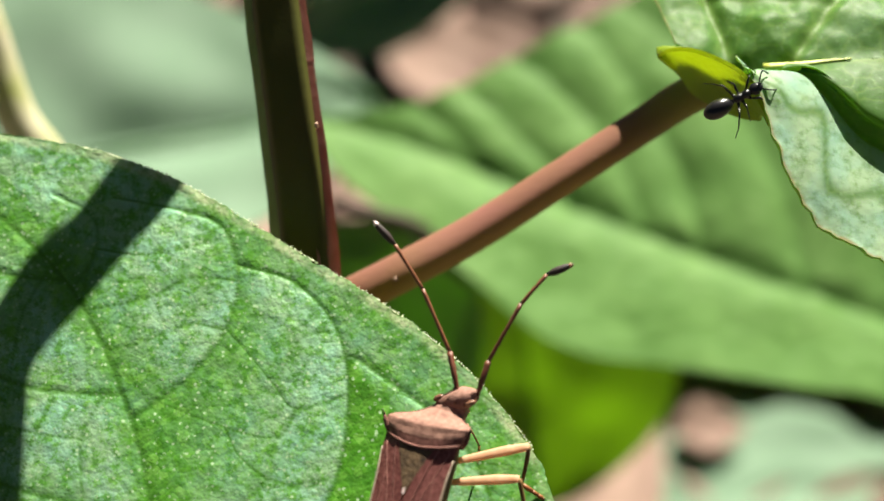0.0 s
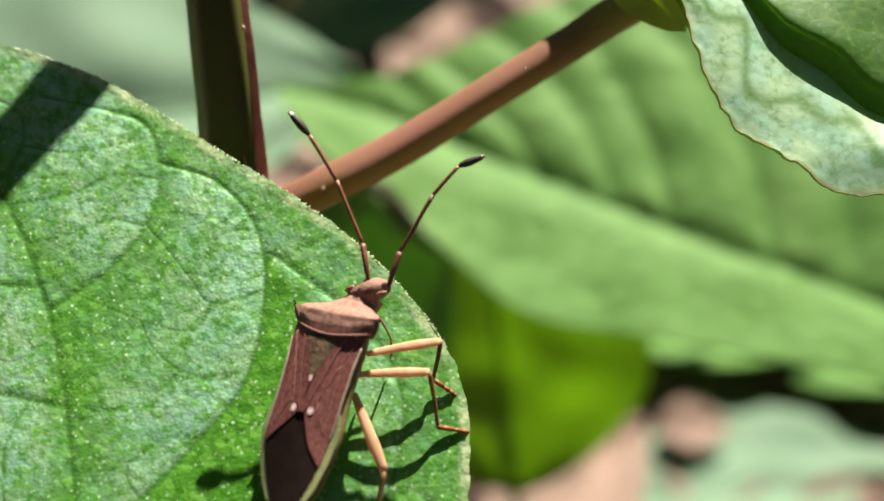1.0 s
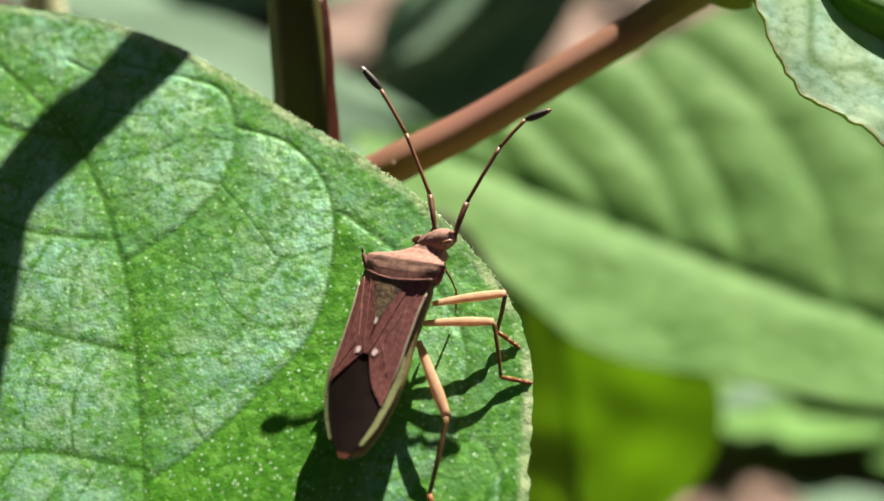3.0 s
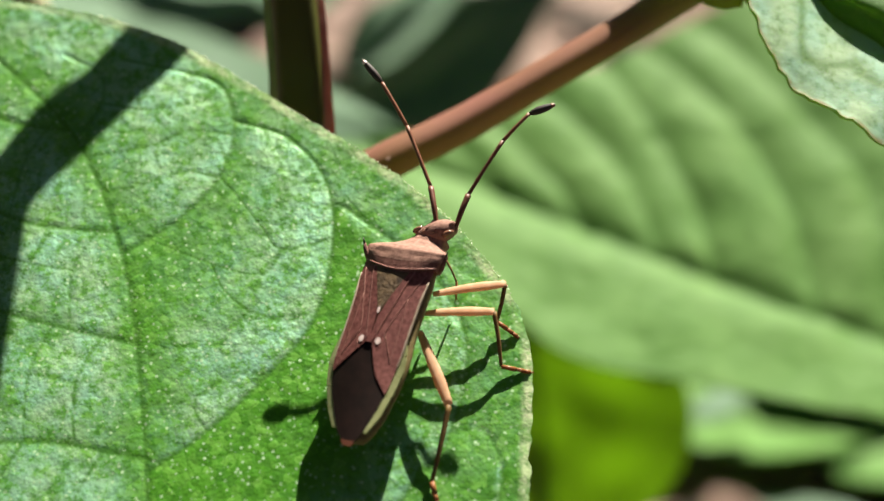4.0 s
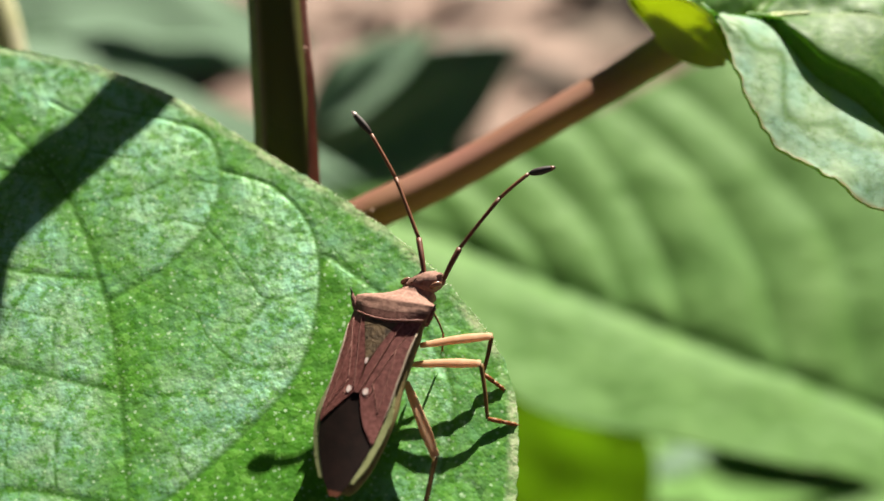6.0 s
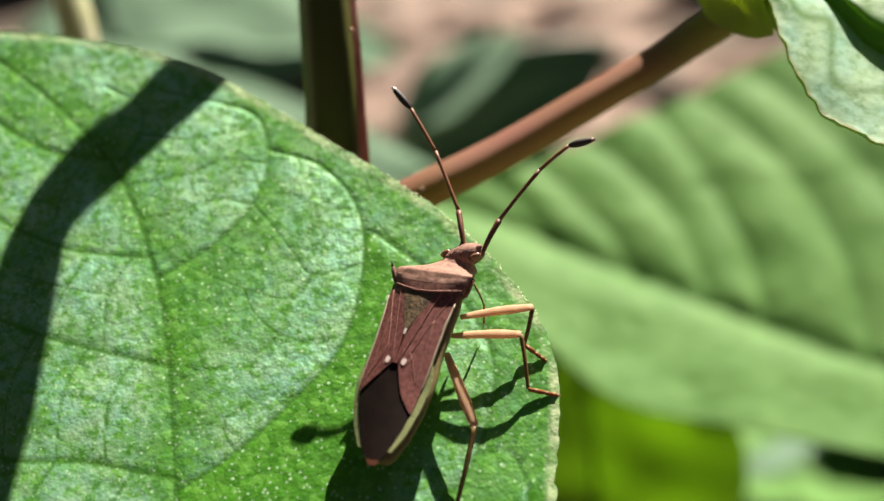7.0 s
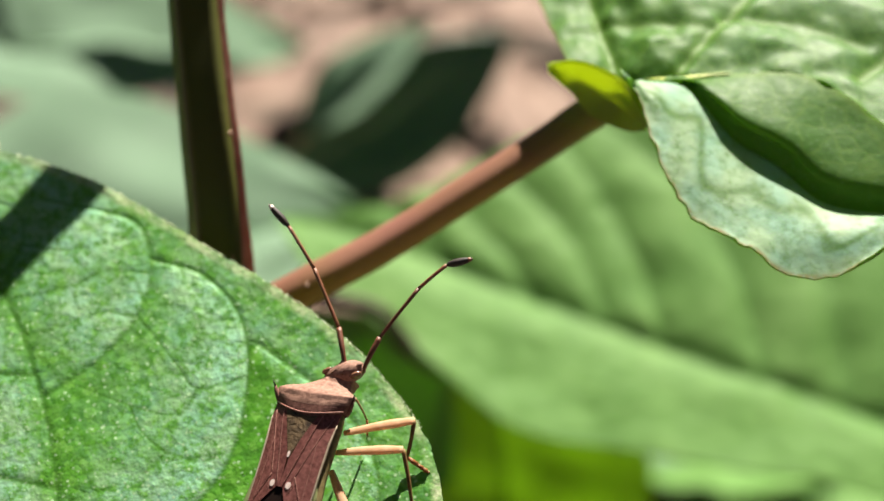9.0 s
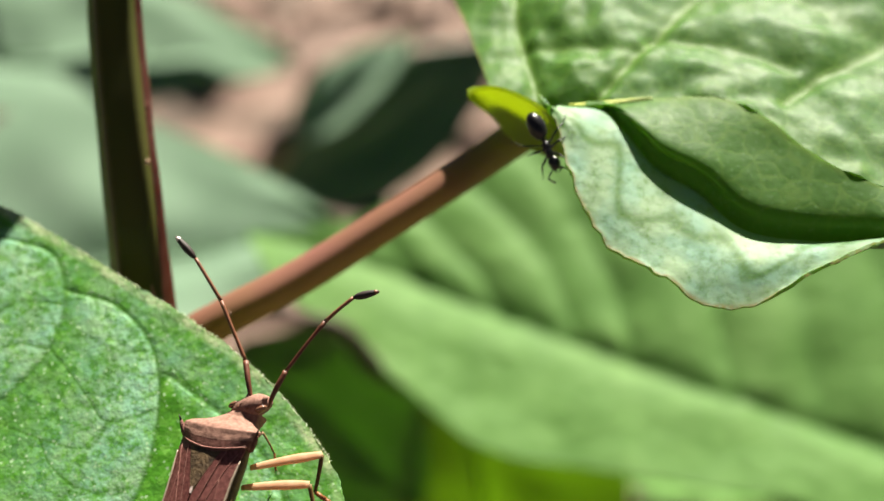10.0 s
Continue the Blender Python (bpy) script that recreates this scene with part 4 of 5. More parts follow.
    tube("stem", spline([(-26.9, 88.5, 91.5), (-25.7, 86.3, 88.6), (-25.1, 84.8, 86.3), (-24.2, 83.1, 83.9), (-22.5, 81.5, 81.5), (-20.6, 78.2, 76.6), (-18.6, 74.8, 71.5), (-16.5, 72, 48), (-16, 71, -1)], 60), np.linspace(1.1, 1.35, 60), M_PALE_STALK, reed)


# ---- the bug ----
M_WING = plain_material("forewing_leather", (0.09, 0.024, 0.020), (0.27, 0.10, 0.086), 6.0, 0.62, 0.03, 0.25)
M_CLAVUS = plain_material("inner_forewing", (0.085, 0.022, 0.019), (0.24, 0.086, 0.073), 6.0, 0.62, 0.03, 0.25)
M_MEMBRANE = plain_material("wing_membrane", (0.009, 0.005, 0.004), (0.019, 0.009, 0.007), 1.5, 0.6, 0.01, 0.12)
M_SCUTELLUM = plain_material("scutellum_shell", (0.03, 0.018, 0.012), (0.19, 0.125, 0.065), 3.2, 0.65, 0.10, 0.25)
M_SEAM = plain_material("wing_seam", (0.24, 0.10, 0.08), (0.36, 0.18, 0.145), 7.0, 0.6, 0.01, 0.3)
M_PRONOTUM = plain_material("pronotum_rear", (0.10, 0.037, 0.029), (0.24, 0.105, 0.08), 6.0, 0.7, 0.06, 0.25)
M_TAN = plain_material("tan_shell", (0.17, 0.085, 0.064), (0.34, 0.19, 0.145), 6.0, 0.72, 0.06, 0.2)
M_RIM = plain_material("pale_body_rim", (0.30, 0.33, 0.13), (0.42, 0.44, 0.22), 4.0, 0.65, 0.01, 0.2, glow=0.3)
M_WING_EDGE = plain_material("pale_wing_edge", (0.34, 0.27, 0.19), (0.46, 0.38, 0.30), 4.0, 0.6, 0.01, 0.25)
M_BELLY = plain_material("yellow_belly", (0.15, 0.11, 0.045), (0.25, 0.20, 0.085), 4.0, 0.6, 0.02, 0.2)
M_FEMUR = plain_material("orange_leg", (0.66, 0.39, 0.23), (0.79, 0.52, 0.34), 3.0, 0.7, 0.01, 0.2, glow=0.45)
M_TIBIA = plain_material("olive_leg", (0.17, 0.10, 0.035), (0.27, 0.16, 0.06), 4.0, 0.5, 0.01, 0.3, glow=0.35)
M_TARSUS = plain_material("rust_foot", (0.26, 0.09, 0.03), (0.36, 0.15, 0.06), 6.0, 0.4, 0.01, 0.3, glow=0.3)
M_FEELER = plain_material("russet_feeler", (0.09, 0.026, 0.011), (0.15, 0.045, 0.02), 5.0, 0.5, 0.01)
M_FEELER_PALE = plain_material("pale_russet_feeler", (0.14, 0.045, 0.018), (0.21, 0.075, 0.034), 5.0, 0.5, 0.01)
M_BLACK = plain_material("black_tip", (0.010, 0.006, 0.005), (0.03, 0.014, 0.010), 6.0, 0.6, 0.01)
M_WHITE = plain_material("white_spot", (0.72, 0.55, 0.50), (0.85, 0.72, 0.68), 8.0, 0.5, 0.005)
M_EYE = plain_material("brown_eye", (0.13, 0.055, 0.035), (0.24, 0.12, 0.07), 9.0, 0.25, 0.01)


def build_bug():
    u, v = Vector((0.3874, 0.9219, 0)), Vector((0.9219, -0.3874, 0))
    lm = basis(LEAF_ORIGIN, LEAF_X, LEAF_Y, LEAF_N)
    base = lm @ Vector((8.95 * MM, -8.96 * MM, 0))
    r3 = lm.to_3x3()
    bug = thing("bug", "slender brown bug with spined shoulders and white wing spots", "insect",
                basis(base / MM, r3 @ v, r3 @ u, LEAF_N))
    # the body's own frame: y towards the head, rolled so that its left side hangs lower
    axis = Vector((-1.08, 8.0, 0.85)).normalized()
    side = axis.cross(Vector((0, 0, 1))).normalized()
    up = side.cross(axis)
    roll = radians(ROLL)
    side, up = side * math.cos(roll) + up * math.sin(roll), up * math.cos(roll) - side * math.sin(roll)
    frame_m = np.array([side, axis, up])
    start = np.array([0.0, 0.0, 1.85])

    def place(points):
        return np.asarray(points, float) @ frame_m + start

    def add(name, data, material, label="", parent=None):
        return raw(name, place(data[0]), data[1], material, parent or bug, label)

    # half widths of the folded wings and of the abdomen, and the slightly bent midline
    half = lambda y: float(np.interp(y, [-0.22, 0.3, 1.5, 2.4, 3.0, 3.8, 4.9, 6.2, 6.9, 7.8], [0.17, 0.56, 1.05, 1.31, 1.41, 1.45, 1.45, 1.49, 1.56, 1.62]))
    flank = lambda y: float(np.interp(y, [-0.1, 0.35, 1.2, 2.3, 3.2, 3.8, 4.5, 5.0, 6.5, 7.6], [0.3, 0.78, 1.25, 1.60, 1.76, 1.69, 1.54, 1.50, 1.50, 1.55]))
    centre = lambda y: float(np.interp(y, [-0.2, 0.4, 1.25, 2.2, 3.2, 4.2, 5.5, 7.0, 8.0], [0.15, 0.05, -0.06, -0.18, -0.24, -0.19, -0.14, -0.11, 0.0]))
    top = lambda x, y: 0.24 - 0.50 * (x / 1.7) ** 2 + 0.06 * y / 8

    def patch(inner, outer, y0, y1, lift=0.0, n=40, m=9, thick=0.06):
        """A plate of the back between two edges, each given as the half width at y."""
        g = []
        for y in np.linspace(y0, y1, n):
            a, b = inner(y), outer(y)
            g.append([(x + centre(y), y, top(x, y) + lift) for x in np.linspace(a, b, m)])
        g = np.array(g)
        k = g.shape[0] * g.shape[1]
        low = g - np.array([0, 0, thick])
        f = grid_faces(n, m)
        idx = np.arange(k).reshape(n, m)
        rim = np.concatenate([idx[0, ::-1], idx[1:, 0], idx[-1, 1:], idx[-2:0:-1, -1]])
        at = np.arange(len(rim)) + 2 * k
        nxt = np.roll(at, -1)
        s = np.stack([nxt, at, at + len(rim), nxt + len(rim)], 1)
        g, low = g.reshape(-1, 3), low.reshape(-1, 3)
        f, back = (f[:, ::-1], f + k) if inner(y1) < outer(y1) else (f, f[:, ::-1] + k)
        return np.vstack([g, low, g[rim], low[rim]]), np.vstack([f, back, s])

    lerp = lambda ys, xs: (lambda y: float(np.interp(y, ys, xs)))
    def spot(x, y, rx, ry):
        """Edges and ends of a small oval patch."""
        wide = lambda v: rx * math.sqrt(max(0.02, 1 - ((v - y) / ry) ** 2))
        return (lambda v: x - wide(v)), (lambda v: x + wide(v)), y - ry, y + ry

    # belly: a keeled loft under the wings
    ys = np.linspace(0.05, 8.2, 30)
    ring = []
    for y in ys:
        w, d = flank(y) * float(np.interp(y, [0, 3, 4.5, 7.0, 7.7, 8.2], [0.95, 0.97, 1.04, 1.06, 0.95, 0.7])), float(np.interp(y, [0, 2, 5, 8, 8.6], [0.25, 1.0, 1.35, 1.5, 1.2]))
        for a in np.linspace(0, 2 * math.pi, 20, endpoint=False):
            z = -0.42 + math.sin(a) * (0.3 if math.sin(a) > 0 else d * 0.8)
            ring.append((w * math.cos(a) + centre(y), y, z))
    faces = [(i * 20 + j, i * 20 + (j + 1) % 20, (i + 1) * 20 + (j + 1) % 20, (i + 1) * 20 + j) for i in range(29) for j in range(20)]
    faces += [tuple(range(20))[::-1], tuple(29 * 20 + j for j in range(20))]
    add("belly", (np.array(ring), faces), M_BELLY, "yellowish underside")
    # flat rim of the abdomen beside the wings, in segments
    cuts = [0.42, 1.2, 2.1, 3.0, 3.9, 4.9]
    for s in (-1, 1):
        for y0, y1 in zip(cuts[:-1], cuts[1:]):
            add("abdomen_rim", patch(lambda y: s * (half(y) - 0.10), lambda y: s * (flank(y) - (0.09 if s > 0 else 0) - 0.03 * math.exp(-((y - y1) / 0.06) ** 2)), y0, y1 - 0.015, 0.0, 12, 4, 0.10), M_RIM, "pale yellow-green rim of the abdomen")
    # membrane
    add("membrane", patch(lambda y: -half(y) + 0.02, lambda y: half(y) - 0.02, -0.22, 4.25, 0.02, 44, 13), M_MEMBRANE, "near-black wing membrane")
    add("membrane_tip", patch(lambda y: -half(y) - 0.01, lambda y: half(y) + 0.01, -0.24, -0.02, 0.026, 8, 7, 0.04), M_FEELER, "brown tip of the wing membrane")
    for s, corner in ((-1, 2.75), (1, 2.15)):
        outer = lambda y: s * (half(y) - 0.02)
        inner_y, inner_x = [corner, corner + 0.62, 4.15, 7.5], [half(corner) - 0.05, 0.72, 0.13, 0.95]
        add("forewing", patch(lambda y: s * float(np.interp(y, inner_y, inner_x)), outer, corner, 7.7, 0.06), M_WING, "leathery purple-brown forewing")
        add("clavus", patch(lambda y: s * float(np.interp(y, [4.1, 5.3, 7.5], [0.0, 0.04, 0.72])), lambda y: s * float(np.interp(y, [4.1, 7.5], [0.14, 0.97])), 4.1, 7.5, 0.085, 30, 5, 0.05), M_CLAVUS)
        along = lambda line, lift: [(s * x + centre(y), y, top(x, y) + lift) for x, y in spline(line, 16)]
        add("wing_seam", tube_data(along([(0.15, 4.2), (0.5, 5.6), (0.95, 7.4)], 0.078), 0.017, 6), M_SEAM)
        for line in ([(1.40, 7.35), (0.95, 6.0), (0.55, 4.6)], [(0.55, 4.6), (0.62, 4.3), (0.50, 3.95)], [(1.02, 6.2), (1.08, 4.8), (1.12, 3.4)], [(0.55, 4.6), (0.9, 3.9), (1.12, 3.4)]):
            add("wing_vein", tube_data(along(line, 0.066), 0.014, 5), M_SEAM)
        front = [(s * (half(y) - 0.01) + centre(y), y, top(half(y), y) + 0.05) for y in np.linspace(3.2, 7.1, 24)]
        add("wing_edge", tube_data(front, np.interp(np.linspace(0, 1, 24), [0, 0.3, 0.8, 1], [0.02, 0.05, 0.06, 0.03]), 6), M_WING_EDGE, "pale leading edge of the forewing")
        add("white_spot", patch(*spot(s * 0.38, 4.2, 0.11, 0.15), 0.085, 12, 5, 0.02), M_WHITE, "small white wing spot")
    add("white_spot", patch(*spot(-0.02, 5.5, 0.06, 0.14), 0.10, 12, 5, 0.02), M_WHITE, "small white spot at the scutellum tip")
    add("scutellum", patch(lambda y: -float(np.interp(y, [5.45, 7.6], [0.03, 0.86])), lambda y: float(np.interp(y, [5.45, 7.6], [0.03, 0.86])), 5.45, 7.6, 0.092, 24, 9, 0.03), M_SCUTELLUM, "greenish-brown triangular scutellum")

    # pronotum: wide and high behind, narrow and low in front
    def loft(sections, n=48):
        verts = []
        for y, w, zt, zb in sections:
            for a in np.linspace(0, 2 * math.pi, n, endpoint=False):
                c, q = math.cos(a), math.sin(a)
                c, q = math.copysign(abs(c) ** 0.92, c), math.copysign(abs(q) ** 0.95, q)
                verts.append((w * c, y, (zt + zb) / 2 + (zt - zb) / 2 * q))
        m = len(sections)
        f = [(i * n + j, i * n + (j + 1) % n, (i + 1) * n + (j + 1) % n, (i + 1) * n + j) for i in range(m - 1) for j in range(n)]
        return np.array(verts), f + [tuple(range(n))[::-1], tuple((m - 1) * n + j for j in range(n))]

    def saddle(t0, t1, n=16, m=41, rise=0.0):
        """A stretch of the pronotum from its rear edge (0) to the neck (1): a crowned sheet with its flanks turned under."""
        g = []
        for t in np.linspace(t0, t1, n):
            w = float(np.interp(t, [0, 0.12, 0.3, 0.48, 0.56, 0.64, 0.74, 0.86, 1], [1.60, 1.68, 1.76, 1.82, 1.62, 1.24, 0.98, 0.80, 0.66]))
            zt = float(np.interp(t, [0, 0.1, 0.3, 0.46, 0.56, 0.68, 0.84, 1], [0.38, 0.41, 0.44, 0.42, 0.28, -0.02, -0.27, -0.34]))
            drop = float(np.interp(t, [0, 0.3, 0.5, 1], [0.50, 0.48, 0.50, 0.42]))
            row = []
            for a in np.linspace(-1.35, 1.35, m):
                e = min(1.0, abs(a))
                under = max(0.0, abs(a) - 1.0) / 0.35
                y = 7.22 + 2.2 * t + 0.42 * (1 - t) ** 1.5 * e ** 1.8
                z = zt - drop * e ** 2.4 - 0.95 * under + rise - 0.04 * math.exp(-((e - 0.45) / 0.2) ** 2) * math.exp(-((t - 0.34) / 0.08) ** 2)
                row.append((math.copysign(w * (e - 0.25 * under ** 2), a), y, z))
            g.append(row)
        g = np.array(g)
        k = n * m
        f = grid_faces(n, m)
        low = g * np.array([0.94, 1, 1]) - np.array([0, 0, 0.08])
        idx = np.arange(k).reshape(n, m)
        rim = np.concatenate([idx[0, ::-1], idx[1:, 0], idx[-1, 1:], idx[-2:0:-1, -1]])
        at = np.arange(len(rim)) + 2 * k
        nxt = np.roll(at, -1)
        edge = np.stack([nxt, at, at + len(rim), nxt + len(rim)], 1)
        g, low = g.reshape(-1, 3), low.reshape(-1, 3)
        return np.vstack([g, low, g[rim], low[rim]]), np.vstack([f[:, ::-1], f + k, edge])

    def neck(points):
        """The front of the body bends down and to the right."""
        p = np.array(points, float)
        f = np.clip((p[:, 1] - 8.2) / 1.6, 0, 1.2) ** 1.3
        return p + np.column_stack([BEND[0] * f, BEND[1] * f, BEND[2] * f])

    def front(name, data, material, label="", parent=None):
        return add(name, (neck(data[0]), data[1]), material, label, parent)

    front("pronotum", saddle(0.0, 0.24, 14), M_PRONOTUM, "reddish-brown rear of the pronotum")
    front("collar", saddle(0.23, 1.0, 40, rise=0.004), M_TAN, "tan sloping front of the pronotum")
    front("pronotum_ridge", tube_data([(x, 7.22 + 2.2 * 0.06 + 0.40 * (abs(x) / 1.66) ** 1.8, 0.40 - 0.5 * (abs(x) / 1.66) ** 2.4) for x in np.linspace(-1.6, 1.6, 30)], 0.035, 6), M_SEAM)
    for s in (-1, 1):
        dip = 0.0 if s < 0 else 0.3
        add("shoulder_spine", tube_data([(s * 1.42, 7.80, -0.20 - dip), (s * 1.62, 7.98, -0.10 - dip), (s * 1.78, 8.18, 0.02 - dip), (s * 1.84, 8.36, 0.12 - dip)], [0.27, 0.19, 0.10, 0.05], 12), M_PRONOTUM)
        add("spine_tip", tube_data([(s * 1.83, 8.32, 0.10 - dip), (s * 1.87, 8.44, 0.19 - dip), (s * 1.93, 8.56, 0.26 - dip)], [0.06, 0.04, 0.008], 8), M_BLACK, "black spine tip")
    head = front("head", loft([(9.2, 0.60, -0.36, -1.2), (9.45, 0.72, -0.26, -1.25), (9.7, 0.74, -0.19, -1.3), (9.95, 0.66, -0.20, -1.3), (10.18, 0.50, -0.32, -1.25), (10.34, 0.27, -0.58, -1.15)]), M_TAN, "tan head with brown marks")
    for s in (-1, 1):
        front("eye", ball_data((s * 0.68, 9.62, -0.50), (0.19, 0.21, 0.21), 8, 12), M_EYE, "brown bulging eye", head)
        front("antenna_socket", tube_data([(s * 0.36, 9.85, -0.48), (s * 0.40, 10.1, -0.42), (s * 0.42, 10.22, -0.42)], [0.12, 0.12, 0.10], 8), M_TAN, "", head)
        front("ocellus", ball_data((s * 0.24, 9.5, -0.26), (0.05, 0.05, 0.04), 6, 8), M_EYE, "", head)
        front("head_stripe", tube_data([(s * 0.20, 9.58, -0.235), (s * 0.16, 9.95, -0.225)], [0.035, 0.02], 6), M_PRONOTUM, "", head)

    # feelers, in the leaf's frame: x to the bug's right, y ahead, z off the leaf
    def feeler(points):
        names = ("feeler", "feeler_middle", "feeler_outer", "feeler_club")
        base = np.array(points[0], float)
        p = [np.array(q, float) - base for q in points]
        left = points[1][0] < 0
        sizes = ([0.09, 0.125, 0.13], [0.085, 0.08, 0.095], [0.085, 0.08, 0.085])
        mats = (M_FEELER, M_FEELER_PALE if left else M_FEELER, M_FEELER_PALE)
        root = None
        for k in range(3):
            line = spline([p[k], (p[k] + p[k + 1]) / 2 + np.array([0, 0, 0.06 if k else 0.12]), p[k + 1]], 10)
            ob = tube(names[k], line, np.interp(np.linspace(0, 1, 10), [0, 0.6, 1], sizes[k]), mats[k], root or bug, sides=10)
            root = root or ob
        a, b = p[3], p[4]
        tube("feeler_club", spline([a, (a + b) / 2, b], 12), np.array([0.06, 0.11, 0.14, 0.16, 0.17, 0.17, 0.165, 0.155, 0.14, 0.12, 0.09, 0.05]), M_BLACK, root, "black spindle-shaped feeler club", sides=12)
        tube("club_tip", spline([b - (b - a) * 0.16, b + (b - a) * 0.02], 5), [0.12, 0.11, 0.09, 0.06, 0.015], M_WHITE if left else M_FEELER_PALE, root, sides=8)
        root.location = base * MM
        return root

    feeler(FEELER_LEFT)
    swinging = feeler(FEELER_RIGHT)

    def leg(joints, thick, name):
        p = [np.array(q, float) for q in joints]
        femur = spline([p[0], (p[0] + p[1]) / 2 + (0, 0, 0.1), p[1]], 14)
        flat = np.array([1, 1, 0.5])
        verts, faces = tube_data(femur / flat, thick * np.interp(np.linspace(0, 1, 14), [0, 0.2, 0.7, 1], [0.6, 0.85, 1.1, 0.8]), 10)
        raw(name, verts * flat, faces, M_FEMUR, bug, "pale orange flattened thigh")
        shin = spline([p[1], (p[1] + p[2]) / 2 + (0.03, 0, 0.05), p[2]], 12)
        tube("shin", shin, np.linspace(thick * 0.52, thick * 0.40, 12), M_TIBIA, bug, "olive-brown shin", sides=8)
        d = p[3] - p[2]
        foot = join([tube_data([p[2], p[2] + d * 0.5], [thick * 0.5, thick * 0.55], 8), tube_data([p[2] + d * 0.48, p[2] + d * 0.78], [thick * 0.42, thick * 0.5], 8),
                     tube_data([p[2] + d * 0.76, p[3]], [thick * 0.4, thick * 0.5], 8),
                     tube_data([p[3], p[3] + d * 0.1 + (0.06, 0.05, -0.05)], [thick * 0.25, 0.01], 5), tube_data([p[3], p[3] + d * 0.1 + (-0.02, -0.08, -0.05)], [thick * 0.25, 0.01], 5)])
        raw("foot", *foot, M_TARSUS, bug, "rust-brown jointed foot")

    for joints, thick, name in LEGS:
        leg(joints, thick, name)
    return swinging


ROLL = 17
BEND = (0.88, -0.12, -0.10)
FEELER_LEFT = [(-0.30, 9.75, 2.5), (-1.26, 11.29, 2.8), (-3.17, 13.19, 3.62), (-4.83, 14.38, 4.3), (-5.95, 14.90, 4.66)]
FEELER_RIGHT = [(0.42, 9.85, 2.5), (0.34, 11.46, 3.0), (0.75, 14.02, 3.7), (1.31, 15.45, 4.1), (2.16, 16.20, 4.3)]
LEGS = [
    ([(0.47, 7.41, 1.20), (3.07, 9.09, 1.05), (3.30, 7.61, 0.40), (4.31, 7.42, 0.12)], 0.195, "front_thigh"),
    ([(0.49, 6.50, 1.15), (3.16, 7.66, 1.25), (4.24, 5.85, 0.30), (5.41, 6.15, 0.10)], 0.195, "middle_thigh"),
    ([(0.61, 5.70, 1.10), (3.02, 3.21, 1.05), (3.55, 0.19, 0.25), (4.16, -0.61, 0.10)], 0.225, "hind_thigh"),
    ([(-0.2, 8.0, 1.5), (0.39, 8.97, 1.5), (1.13, 8.39, 1.0), (1.3, 7.9, 0.4)], 0.10, "front_thigh"),
    ([(-1.0, 6.0, 1.0), (-1.35, 5.2, 0.9), (-1.3, 4.0, 0.5), (-1.0, 3.3, 0.3)], 0.10, "middle_thigh"),
    ([(-0.8, 4.6, 0.9), (-1.15, 2.9, 0.45), (-0.8, 1.4, 0.2), (-0.5, 0.7, 0.1)], 0.12, "hind_thigh"),
]


# ---- build ----
build_ground()
build_bug_leaf()
build_main_stem()
build_right_leaf()
build_back_leaf()
build_surroundings()
build_litter()
right_feeler = build_bug()


# ---- the ant ----
M_ANT = plain_material("black_ant_shell", (0.006, 0.006, 0.007), (0.016, 0.015, 0.016), 8.0, 0.28, 0.01)


def build_ant():
    ant = thing("ant", "small black ant running along the red stalk", "insect")
    raw("abdomen", *ball_data((0, -1.0, 0.42), (0.42, 0.68, 0.42), 10, 14), M_ANT, ant)
    raw("waist", *join([ball_data((0, -0.33, 0.34), (0.12, 0.13, 0.2), 6, 8), tube_data([(0, -0.5, 0.36), (0, -0.1, 0.36)], [0.07, 0.08], 6)]), M_ANT, ant)
    raw("thorax", *join([ball_data((0, 0.02, 0.40), (0.19, 0.3, 0.2), 8, 10), ball_data((0, 0.34, 0.46), (0.2, 0.26, 0.21), 8, 10)]), M_ANT, ant)
    head = raw("head", *ball_data((0, 0.84, 0.46), (0.28, 0.34, 0.23), 10, 12), M_ANT, ant)
    for s in (-1, 1):
        raw("jaw", *tube_data([(s * 0.12, 1.1, 0.4), (s * 0.13, 1.22, 0.36), (s * 0.03, 1.3, 0.35)], [0.06, 0.05, 0.02], 6), M_ANT, head)
        feeler = spline([(s * 0.12, 1.05, 0.52), (s * 0.38, 1.25, 0.75), (s * 0.5, 1.4, 0.8)], 8)
        whip = spline([(s * 0.5, 1.4, 0.8), (s * 0.46, 1.55, 0.5), (s * 0.38, 1.65, 0.3)], 8)
        raw("feeler", *join([tube_data(feeler, 0.035, 6), tube_data(whip, np.linspace(0.03, 0.045, 8), 6)]), M_ANT, head)
    legs = []
    for y, reach, ahead in ((0.42, 0.85, 0.55), (0.12, 0.9, 0.05), (-0.1, 1.05, -0.85)):
        for s in (-1, 1):
            knee = (s * reach * 0.5, ahead * 0.45, 0.42)
            shin = (s * reach * 0.86, ahead * 0.85, -0.12)
            foot = (s * reach * 1.05, ahead * 1.25, -0.3)
            leg = raw("leg", *join([tube_data([(0, 0, 0), (s * 0.12, ahead * 0.08, -0.02)], [0.08, 0.07], 6), tube_data(spline([(s * 0.1, ahead * 0.06, -0.02), knee], 4), [0.05, 0.06, 0.055, 0.04], 6),
                                    tube_data(spline([knee, shin], 4), [0.04, 0.04, 0.035, 0.03], 6), tube_data(spline([shin, foot], 4), [0.028, 0.025, 0.022, 0.018], 5)]), M_ANT, ant)
            leg.location = Vector((s * 0.14, y, 0.32)) * MM
            legs.append((leg, s))
    return ant, legs


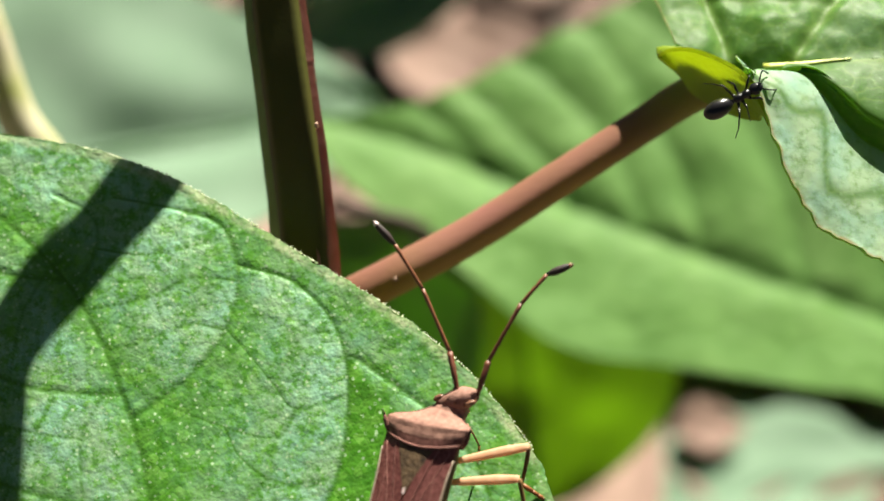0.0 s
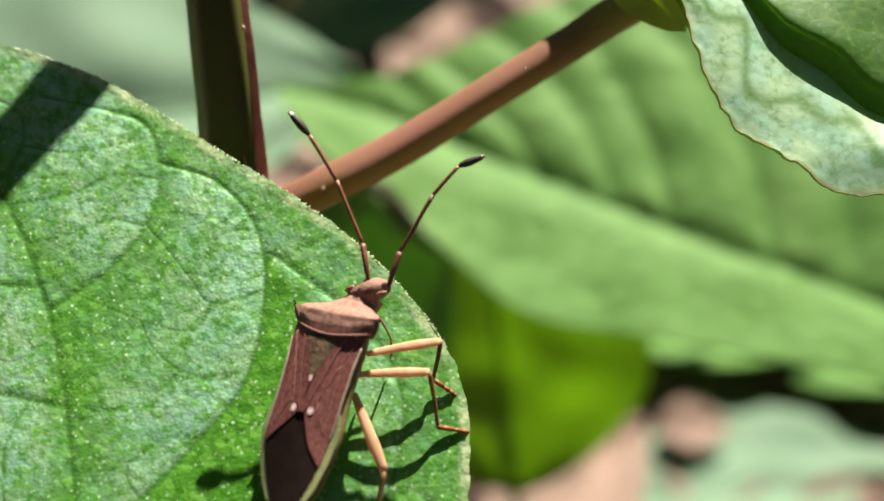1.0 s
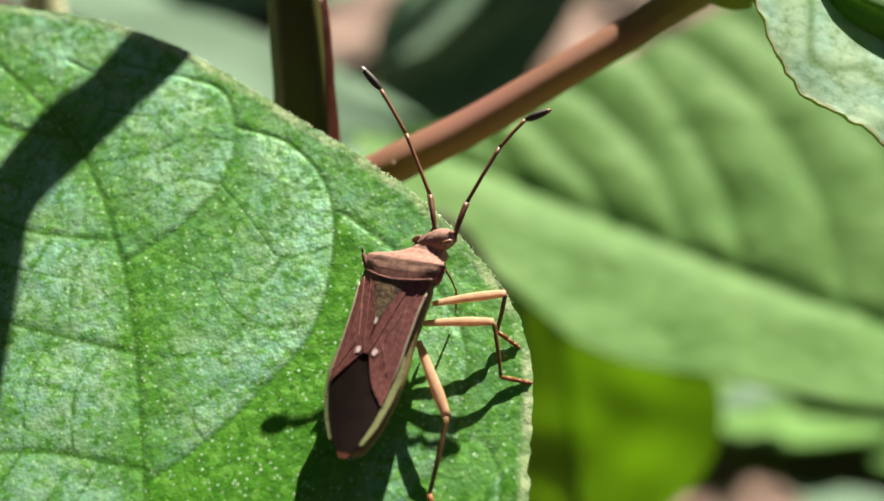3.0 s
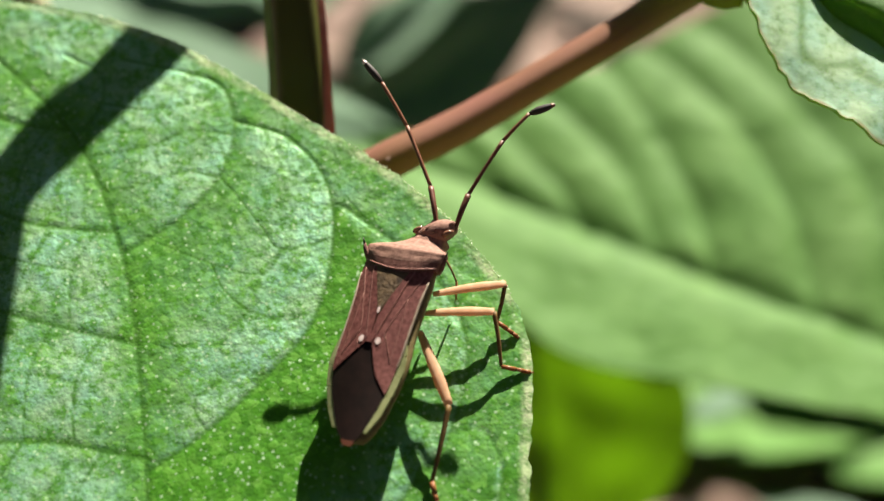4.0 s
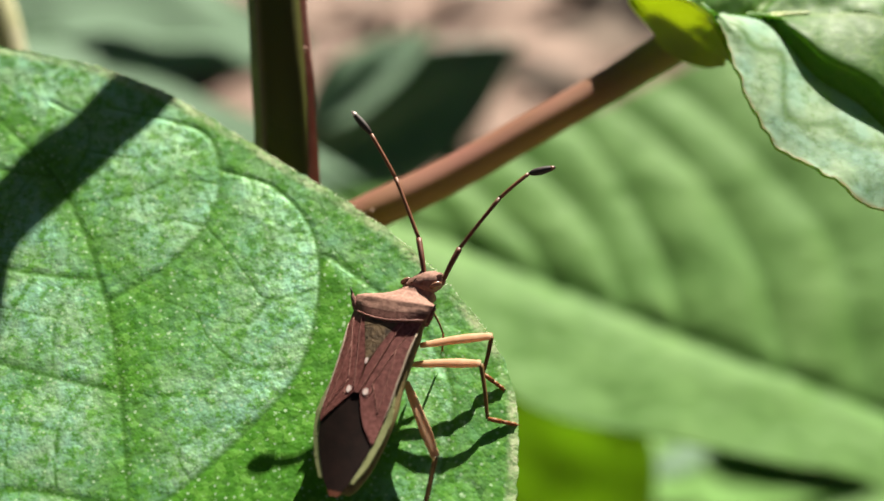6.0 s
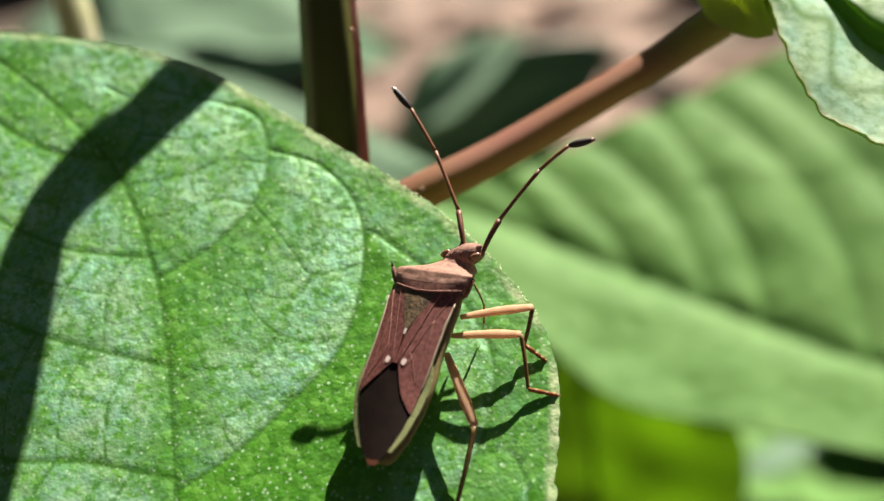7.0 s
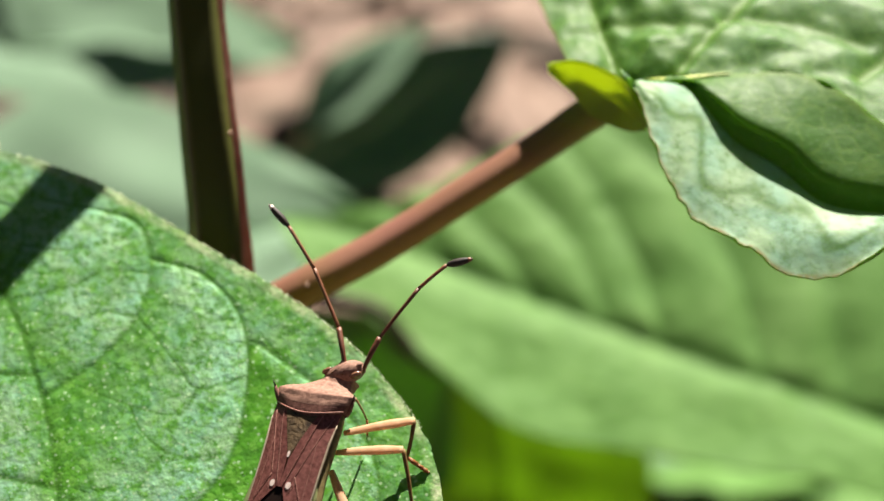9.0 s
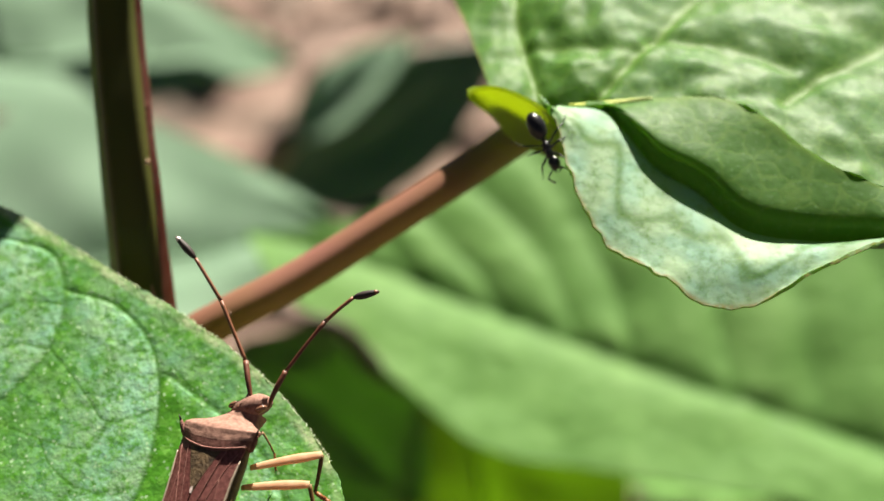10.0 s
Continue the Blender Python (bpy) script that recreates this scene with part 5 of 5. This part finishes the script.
def crawl(place, ahead, up):
    """The pose of a crawling thing: its place, the way ahead and the way up."""
    y = Vector(ahead).normalized()
    z = (Vector(up) - Vector(up).dot(y) * y).normalized()
    return basis(Vector(place), y.cross(z), y, z)


def motions():
    walk(ant, [
        (0.0, crawl((12.6, 64.2, 98.7), (1.4, 0.4, 0.55), (0, -0.5, 0.85))),
        (0.1, crawl((11.1, 63.7, 96.9), (1.4, 0.4, 0.75), (0, -0.8, 0.5))),
        (0.2, crawl((5.9, 62.2, 93.4), (2.3, 0.6, 0.9), (0, -0.85, 0.5))),
        (0.3, crawl((2.6, 63.5, 94.4), (1.4, 0.3, 0.45), (-0.1, -0.45, 0.9))),
        (0.4, crawl((3.7, 64.1, 95.0), (0.6, 0.75, 0.5), (-0.2, -0.5, 0.85))),
        (0.5, crawl((6.8, 65.2, 96.2), (1.2, 0.4, 0.55), (-0.1, -0.2, 1))),
        (0.6, crawl((9.6, 67.0, 97.4), (1.2, 0.5, 0.1), (0, 0.5, 0.9))),
        (0.7, crawl((13.0, 67.2, 96.2), (1.2, -0.3, -0.3), (0, 0.9, 0.3))),
        (0.8, crawl((15.6, 65.8, 95.0), (1.2, -0.5, -0.3), (0, 0.7, 0.2))),
        (1.0, crawl((17.4, 64.5, 94.6), (1.0, -0.5, -0.1), (0, 0.5, 0.4))),
        (5.0, crawl((17.6, 64.5, 94.6), (0.5, -0.5, 0.3), (0, 0.4, 0.6))),
        (9.0, crawl((17.4, 64.5, 94.8), (0.0, -0.5, 0.8), (0.2, -0.3, 0.6))),
        (9.4, crawl((15.6, 65.2, 95.4), (0.2, -0.3, 0.9), (0, -0.8, 0.2))),
        (9.5, crawl((16.2, 65.3, 96.4), (0.7, -0.2, 0.6), (0, -0.8, 0.4))),
        (9.6, crawl((13.1, 63.9, 97.1), (1.0, 0.35, 0.45), (0, -0.8, 0.5))),
        (9.7, crawl((13.3, 63.5, 97.6), (1.0, 0.1, 0.1), (0, -0.8, 0.5))),
        (9.8, crawl((12.95, 63.5, 98.1), (0.45, -0.6, -0.7), (-0.2, -0.7, 0.6))),
        (9.9, crawl((12.95, 63.2, 98.2), (0.5, -0.6, -0.85), (-0.3, -0.7, 0.6))),
        (10.0, crawl((12.95, 63.4, 98.6), (0.5, -0.65, -0.9), (-0.3, -0.7, 0.6))),
    ])
    # the bug slowly swings one feeler outwards
    x, y, z = right_feeler.location
    walk(right_feeler, [(t, pose(x, y, z, up, 0, -out)) for t, up, out in ((0.0, 2, 1), (2.0, 0, 0), (3.4, 0, 0), (4.2, 5, 4), (5.0, 9, 8), (6.0, 8, 9.5), (7.5, 7, 11), (9.0, 4, 11), (10.0, 3, 11))])
    for k, (leg, s) in enumerate(ant_legs):
        rest = leg.location.copy()
        steps = [0.0, 0.1, 0.2, 0.3, 0.4, 0.5, 0.6, 0.8, 9.4, 9.5, 9.6, 9.7, 9.8, 9.9, 10.0]
        walk(leg, [(t, pose(*rest, 0, 0, (11 if (i + k // 2 + (s > 0)) % 2 else -11))) for i, t in enumerate(steps)])


ant, ant_legs = build_ant()
motions()
